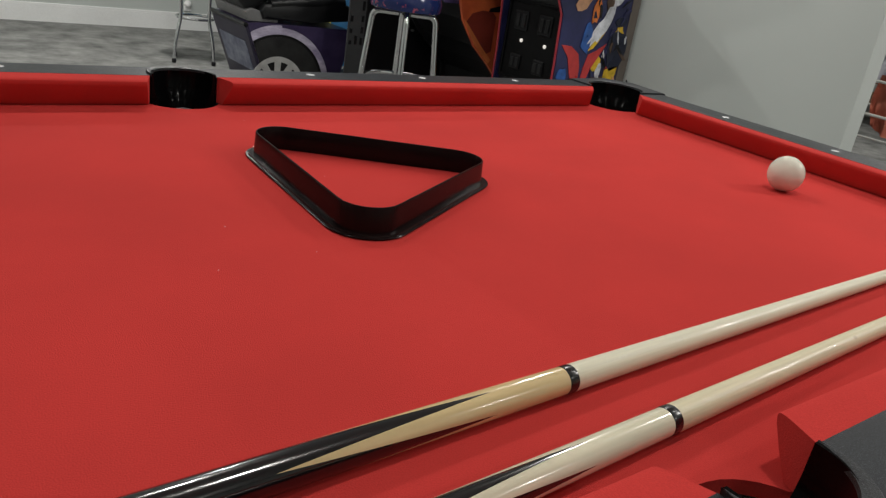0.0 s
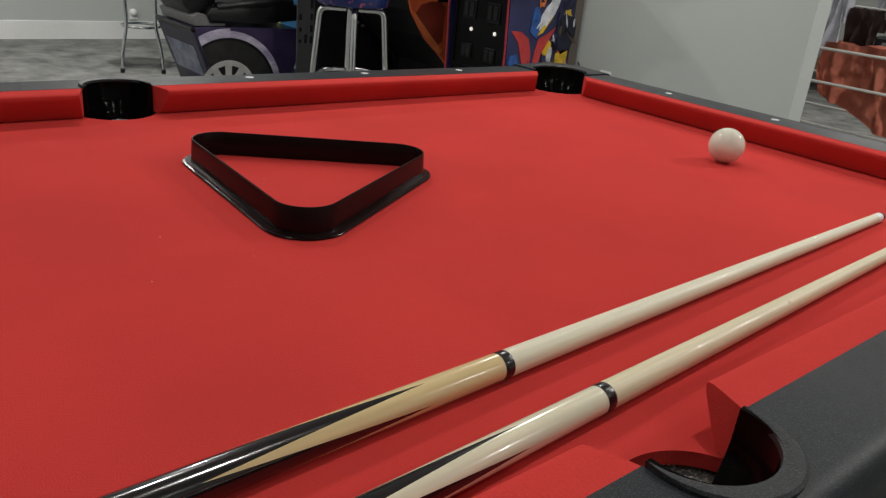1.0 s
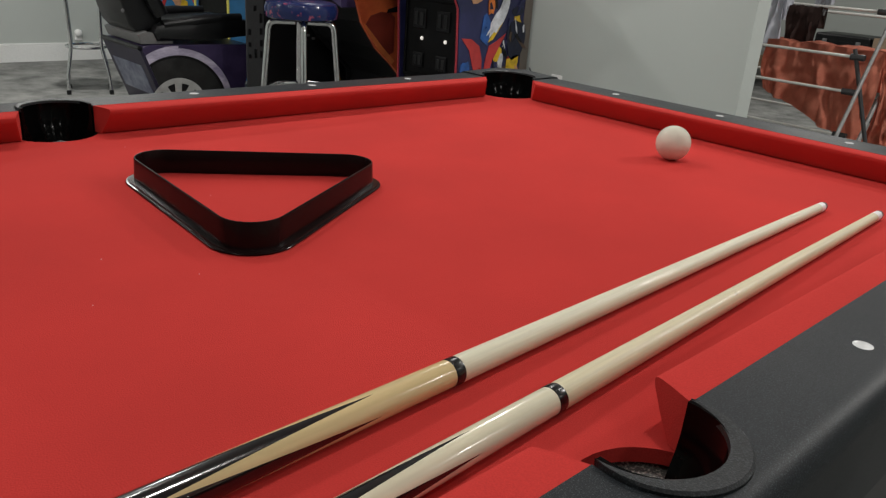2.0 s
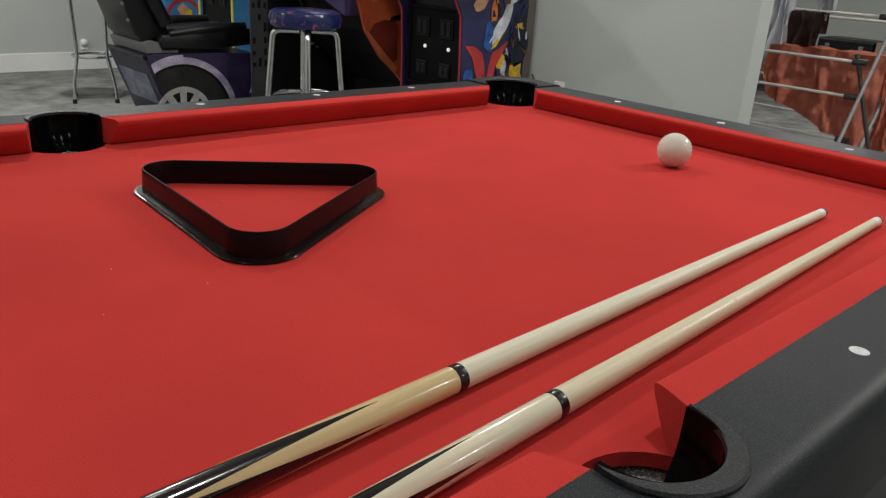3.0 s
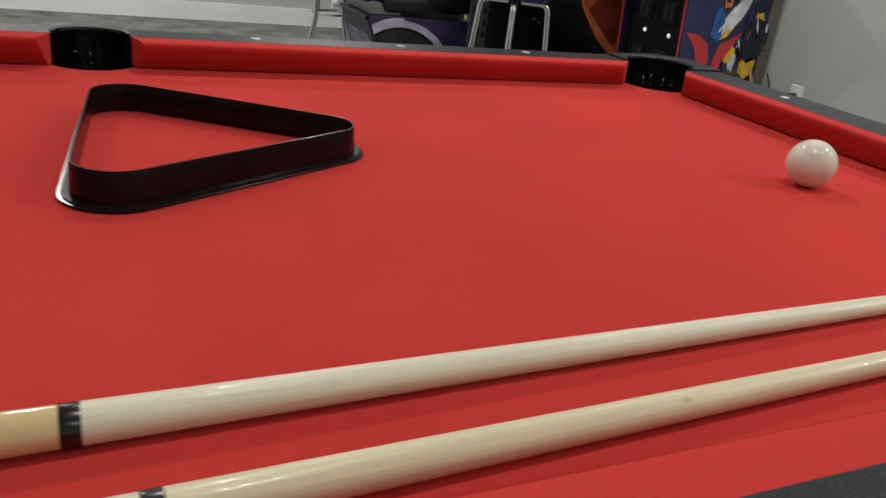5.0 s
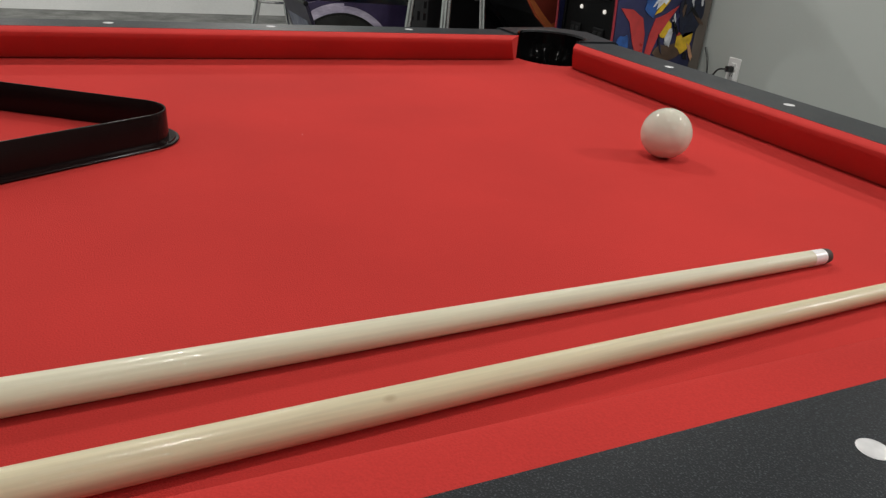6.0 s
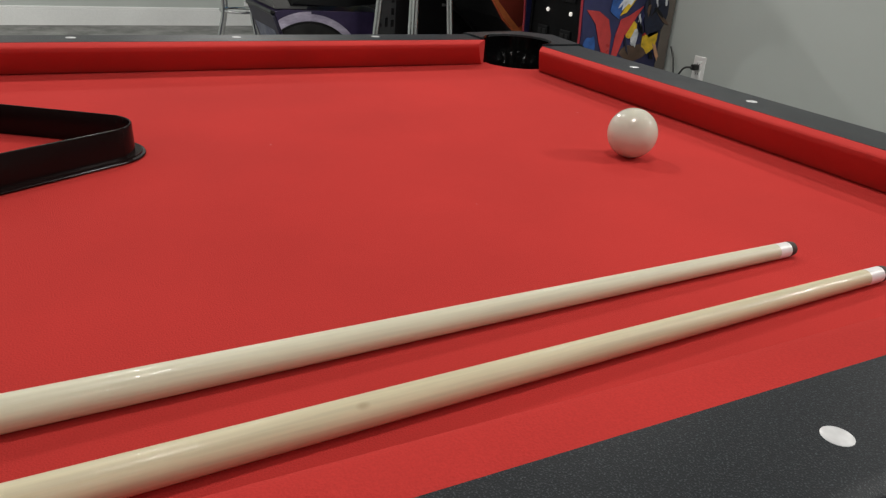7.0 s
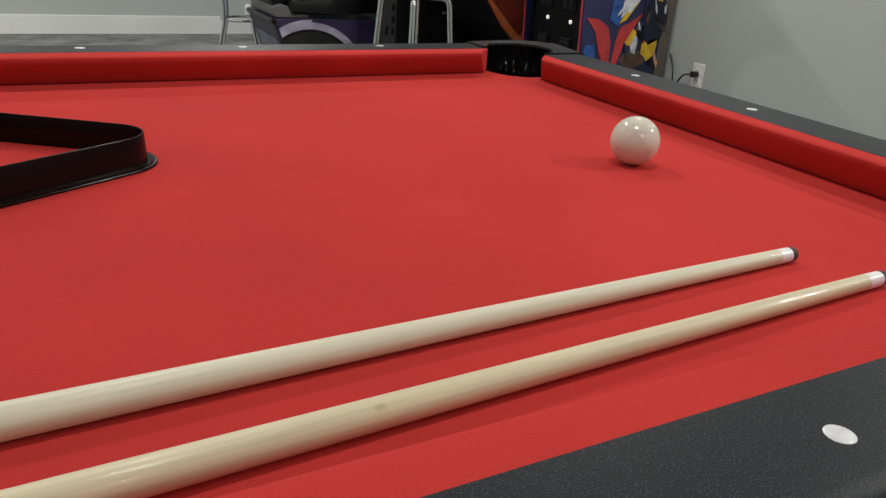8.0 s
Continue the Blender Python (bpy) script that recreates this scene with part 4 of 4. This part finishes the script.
part("seat_cushion", bmx, M["vinyl_black"], pod, "black vinyl seat cushion", True)
for y in (PY0 + 0.02, PY1 - 0.02):
    part("side_bolster", tube(bend([(1.60, y, 0.545), (1.85, y, 0.575), (2.10, y, 0.585)], 0.1), [0.03] * 2 + [0.034] * 5 + [0.03, 0.026][0:2], 14), M["vinyl_black"], pod, "", True)
back_prof = [(1.46, 0.50), (1.425, 0.54), (1.37, 0.72), (1.315, 0.95), (1.29, 1.15), (1.31, 1.22), (1.38, 1.22), (1.42, 1.12), (1.47, 0.95), (1.56, 0.78), (1.625, 0.63), (1.62, 0.56), (1.54, 0.51)]
back = part("backrest", prism(back_prof, "y", PY0 + 0.06, PY1 - 0.06, 0.02), M["vinyl_black"], pod, "black vinyl high backrest", True)
for y in (PY0 + 0.035, PY1 - 0.035):
    part("wing", tube(bend([(1.60, y, 0.60), (1.52, y, 0.76), (1.42, y, 0.97), (1.36, y, 1.14)], 0.2), 0.042, 14), M["vinyl_black"], back, "padded side wing", True)
for i in range(5):
    z = 0.62 + 0.09 * i
    x = 1.325 - 0.23 * (z - 0.62) / 0.45 * 0.55
    part("rivet", lathe([(0.0, 0), (0.011, 0), (0.008, 0.006), (0, 0.007)], 12, pose(x + 0.065, PY0 + 0.0595, z, 90, 0, 0)), M["grey_mid"], back, "", True)
for z in (0.72, 0.82, 0.92):
    xx = 1.56 - (z - 0.78) * 0.53
    part("vent_slot", box(xx - 0.075, xx - 0.03, PY0 + 0.056, PY0 + 0.061, z, z + 0.012, 0.002), M["grey_dark"], back)

# blue cabinet further along and a low blue printed unit
blue = thing("arcade_cabinet", "blue arcade cabinet with yellow edges and dark coin door", "arcade cabinet", group="arcade cabinets")
UY0, UY1 = 5.28, 5.84
uside = [(XB, 0.0), (XB, 1.75), (2.55, 1.75), (2.44, 1.40), (2.66, 1.12), (2.38, 1.02), (2.38, 0.97), (2.53, 0.86), (2.565, 0.74), (2.565, 0.0)]
part("side_panel", prism(uside, "y", UY0, UY0 + 0.02), M["cab_blue"], blue, "plain blue side panel")
part("side_panel", prism(uside, "y", UY1 - 0.02, UY1), M["cab_blue"], blue, "plain blue side panel")
for yy in (UY0 + 0.01, UY1 - 0.01):
    part("edge_moulding", tube([(2.561, yy, 0.01), (2.561, yy, 0.74), (2.526, yy, 0.86), (2.378, yy, 0.975)], 0.0115, 8), M["yellow_edge"], blue, "yellow edge moulding", True)
part("front_panel", box(2.585, 2.60, UY0 + 0.02, UY1 - 0.02, 0.02, 0.97), M["grey_dark"], blue, "dark grey front panel")
part("body", box(2.68, XB - 0.002, UY0 + 0.02, UY1 - 0.02, 0.0, 1.73), M["cab_blue"], blue)
coin_door(blue, 2.585, 5.33, 5.79, 0.30, 0.80, 0.74)
low = thing("low_cabinet", "low bright blue cabinet with a printed red ring", "cabinet")
lb = part("carcass", box(2.53, 2.885, 6.42, 6.53, 0.0, 0.68, 0.006), M["cab_blue"], low, "bright blue printed box")
ring_pts = arc(2.70, 0.44, 0.165, 20, 178, 18) + arc(2.70, 0.44, 0.135, 178, 20, 18)
patch(ring_pts, "y", 6.4185, M["print_red"], lb)
patch(blob(2.69, 0.51, 0.045, 0.05, 12, 0.3, 51), "y", 6.4172, M["print_tan"], lb)
patch(blob(2.74, 0.47, 0.03, 0.045, 12, 0.3, 53), "y", 6.4165, M["print_yellow"], lb)
part("top_edge", box(2.53, 2.885, 6.412, 6.418, 0.665, 0.677), M["black"], low)


# ---- laundry airer in the next room ----
airer = thing("laundry_airer", "folding laundry airer with white rods and dark joints", "laundry rack")
AX0, AX1, AY0, AY1 = 3.50, 3.92, 1.10, 1.96
rods = [(AX0, 0.73), (AX0, 0.572), (AX0 + 0.02, 0.365), (AX1, 0.90), (AX1, 0.73), (AX1, 0.572), (AX1, 0.40), (AX0 + 0.2, 0.93)]
for x, z in rods:
    rod = part("rod", tube([(x, AY0 + 0.02, z), (x, AY1 - 0.02, z)], 0.0068, 10), M["rack_rod"], airer, "white coated rod", True)
    for y, k in ((AY0, 1), (AY1, -1)):
        part("joint", tube([(x, y - 0.012 * k, z), (x, y + 0.05 * k, z)], 0.0145, 10), M["rack_joint"], rod, "dark plastic joint", True)
for y in (AY0, AY1):
    for x in (AX0, AX1):
        low, high = ((x, y - 0.13, 0.30), (x, y + 0.04, 0.765)) if x == AX0 else ((x, y, 0.33), (x, y, 1.08))
        part("upright", tube([low, high], 0.0095, 10), M["rack_joint"], airer, "dark grey upright", True)
    part("leg", tube([(3.045, y - 0.05, 0.012), (3.680, y - 0.05, 1.05)], 0.0085, 10), M["rack_leg"], airer, "grey diagonal leg", True)
    part("leg", tube([(3.345, y - 0.05, 0.012), (4.060, y - 0.05, 1.05)], 0.0085, 10), M["rack_leg"], airer, "grey diagonal leg", True)



def drape(y0, y1, top_z, front_drop, back_drop, x_front, x_back, fold, seed, ragged, ny=46, short=0.0):
    """Cloth hung over two rods: a folded sheet with uneven hem and thickness."""
    bm = bmesh.new()
    rnd = random.Random(seed)
    ph = [rnd.uniform(0, 6.28) for _ in range(6)]
    cols = []
    for i in range(ny + 1):
        f = i / ny
        y = y0 + (y1 - y0) * f
        drop = front_drop * (1 - short * f ** 1.6) * (1 + ragged * (math.sin(f * 5.1 + ph[0]) * 0.5 + math.sin(f * 11 + ph[1]) * 0.3))
        col = []
        rows = 26
        for k in range(rows + 1):
            g = k / rows
            if g < 0.62:
                u = g / 0.62
                z = top_z - drop * (1 - u)
                w = 0.55 * fold * (0.25 + (1 - u)) * (math.sin(f * 17 + ph[2] + (1 - u) * 1.6) + 0.6 * math.sin(f * 31 + ph[3] - (1 - u) * 4.2) + 0.35 * math.sin(f * 53 + (1 - u) * 9))
                x = x_front - 0.014 - abs(w) * 0.8 + w * 0.5
                yy = y + fold * 0.8 * math.sin((1 - u) * 4 + f * 9 + ph[4]) * (1 - u)
            elif g < 0.80:
                u = (g - 0.62) / 0.18
                x = x_front - 0.014 + (x_back - x_front + 0.028) * u
                z = top_z + 0.012 * math.sin(math.pi * u) - 0.02 * math.sin(math.pi * u) ** 2 + 0.004 * math.sin(f * 23 + ph[5])
                yy = y
            else:
                u = (g - 0.80) / 0.20
                z = top_z - back_drop * u
                x = x_back + 0.014 + fold * 0.6 * math.sin(f * 15 + u * 2)
                yy = y
            q = Vector((yy * 9 + seed, z * 9, x * 4))
            crush = fold * (0.9 * noise.noise(q) + 0.6 * noise.noise(q * 2.3) + 0.25 * noise.noise(q * 5.1)) if g < 0.62 or g > 0.8 else 0.0
            col.append(bm.verts.new((x + crush, yy + 0.4 * crush, z + 0.3 * fold * noise.noise(q * 1.7))))
        cols.append(col)
    for a, b in zip(cols, cols[1:]):
        for k in range(len(a) - 1):
            bm.faces.new((a[k], a[k + 1], b[k + 1], b[k]))
    bmesh.ops.solidify(bm, geom=list(bm.faces), thickness=0.005)
    return bm


def cloth(name, label, bm, material):
    return tagged(obj(name, bm, material, True, 70), label, "cloth")


cloth("towel", "crumpled coral towel hung over the airer rods", drape(1.03, 1.585, 0.765, 0.42, 0.20, AX0 + 0.085, AX0 + 0.2, 0.032, 3, 0.10, 90, 0.44), M["coral"])
cloth("towel", "coral towel hanging behind on the airer", drape(0.88, 1.06, 0.70, 0.40, 0.25, AX0 + 0.22, AX1 - 0.03, 0.03, 8, 0.15), M["coral"])
cloth("garment", "dark brown cloth hung over the upper rod", drape(1.387, 1.552, 0.925, 0.18, 0.10, AX0 + 0.17, AX0 + 0.2, 0.016, 5, 0.15, 24), M["brown_cloth"])
cloth("garment", "white garment hanging on the airer", drape(1.54, 1.66, 1.10, 0.37, 0.25, AX0 + 0.10, AX0 + 0.14, 0.02, 6, 0.1, 24), M["white_cloth"])
cloth("garment", "pale grey sleeve hanging on the airer", drape(1.385, 1.45, 1.10, 0.20, 0.16, AX0 + 0.22, AX0 + 0.25, 0.012, 7, 0.1, 18), M["white_cloth"])

bench = thing("wooden_bench", "low rough brown wooden bench by the far wall", "bench")
for i in range(3):
    part("plank", box(7.25 + 0.19 * i, 7.425 + 0.19 * i, 1.7, 4.2, 0.40, 0.445, 0.005), M["wood"], bench)
for y in (1.85, 2.95, 4.05):
    part("trestle", box(7.28, 7.78, y - 0.04, y + 0.04, 0.0, 0.40, 0.006), M["wood"], bench)
part("rail", box(7.26, 7.29, 1.8, 4.1, 0.20, 0.32, 0.004), M["wood"], bench)
case = thing("equipment_case", "black equipment case lying on the bench", "case")
part("shell", box(7.30, 7.70, 2.36, 2.86, 0.445, 0.60, 0.02), M["black"], case)
for y in (2.46, 2.76):
    part("latch", box(7.285, 7.30, y - 0.02, y + 0.02, 0.51, 0.55, 0.003), M["grey_mid"], case)
part("seam", box(7.296, 7.302, 2.37, 2.85, 0.535, 0.541), M["grey_dark"], case)
carton = thing("carton", "small brown cardboard carton on the bench", "box")
part("carton_body", box(7.30, 7.62, 2.06, 2.34, 0.445, 0.60, 0.004), M["carton"], carton)
part("flap", box(7.298, 7.622, 2.195, 2.205, 0.600, 0.603), M["grey_mid"], carton, "strip of parcel tape")
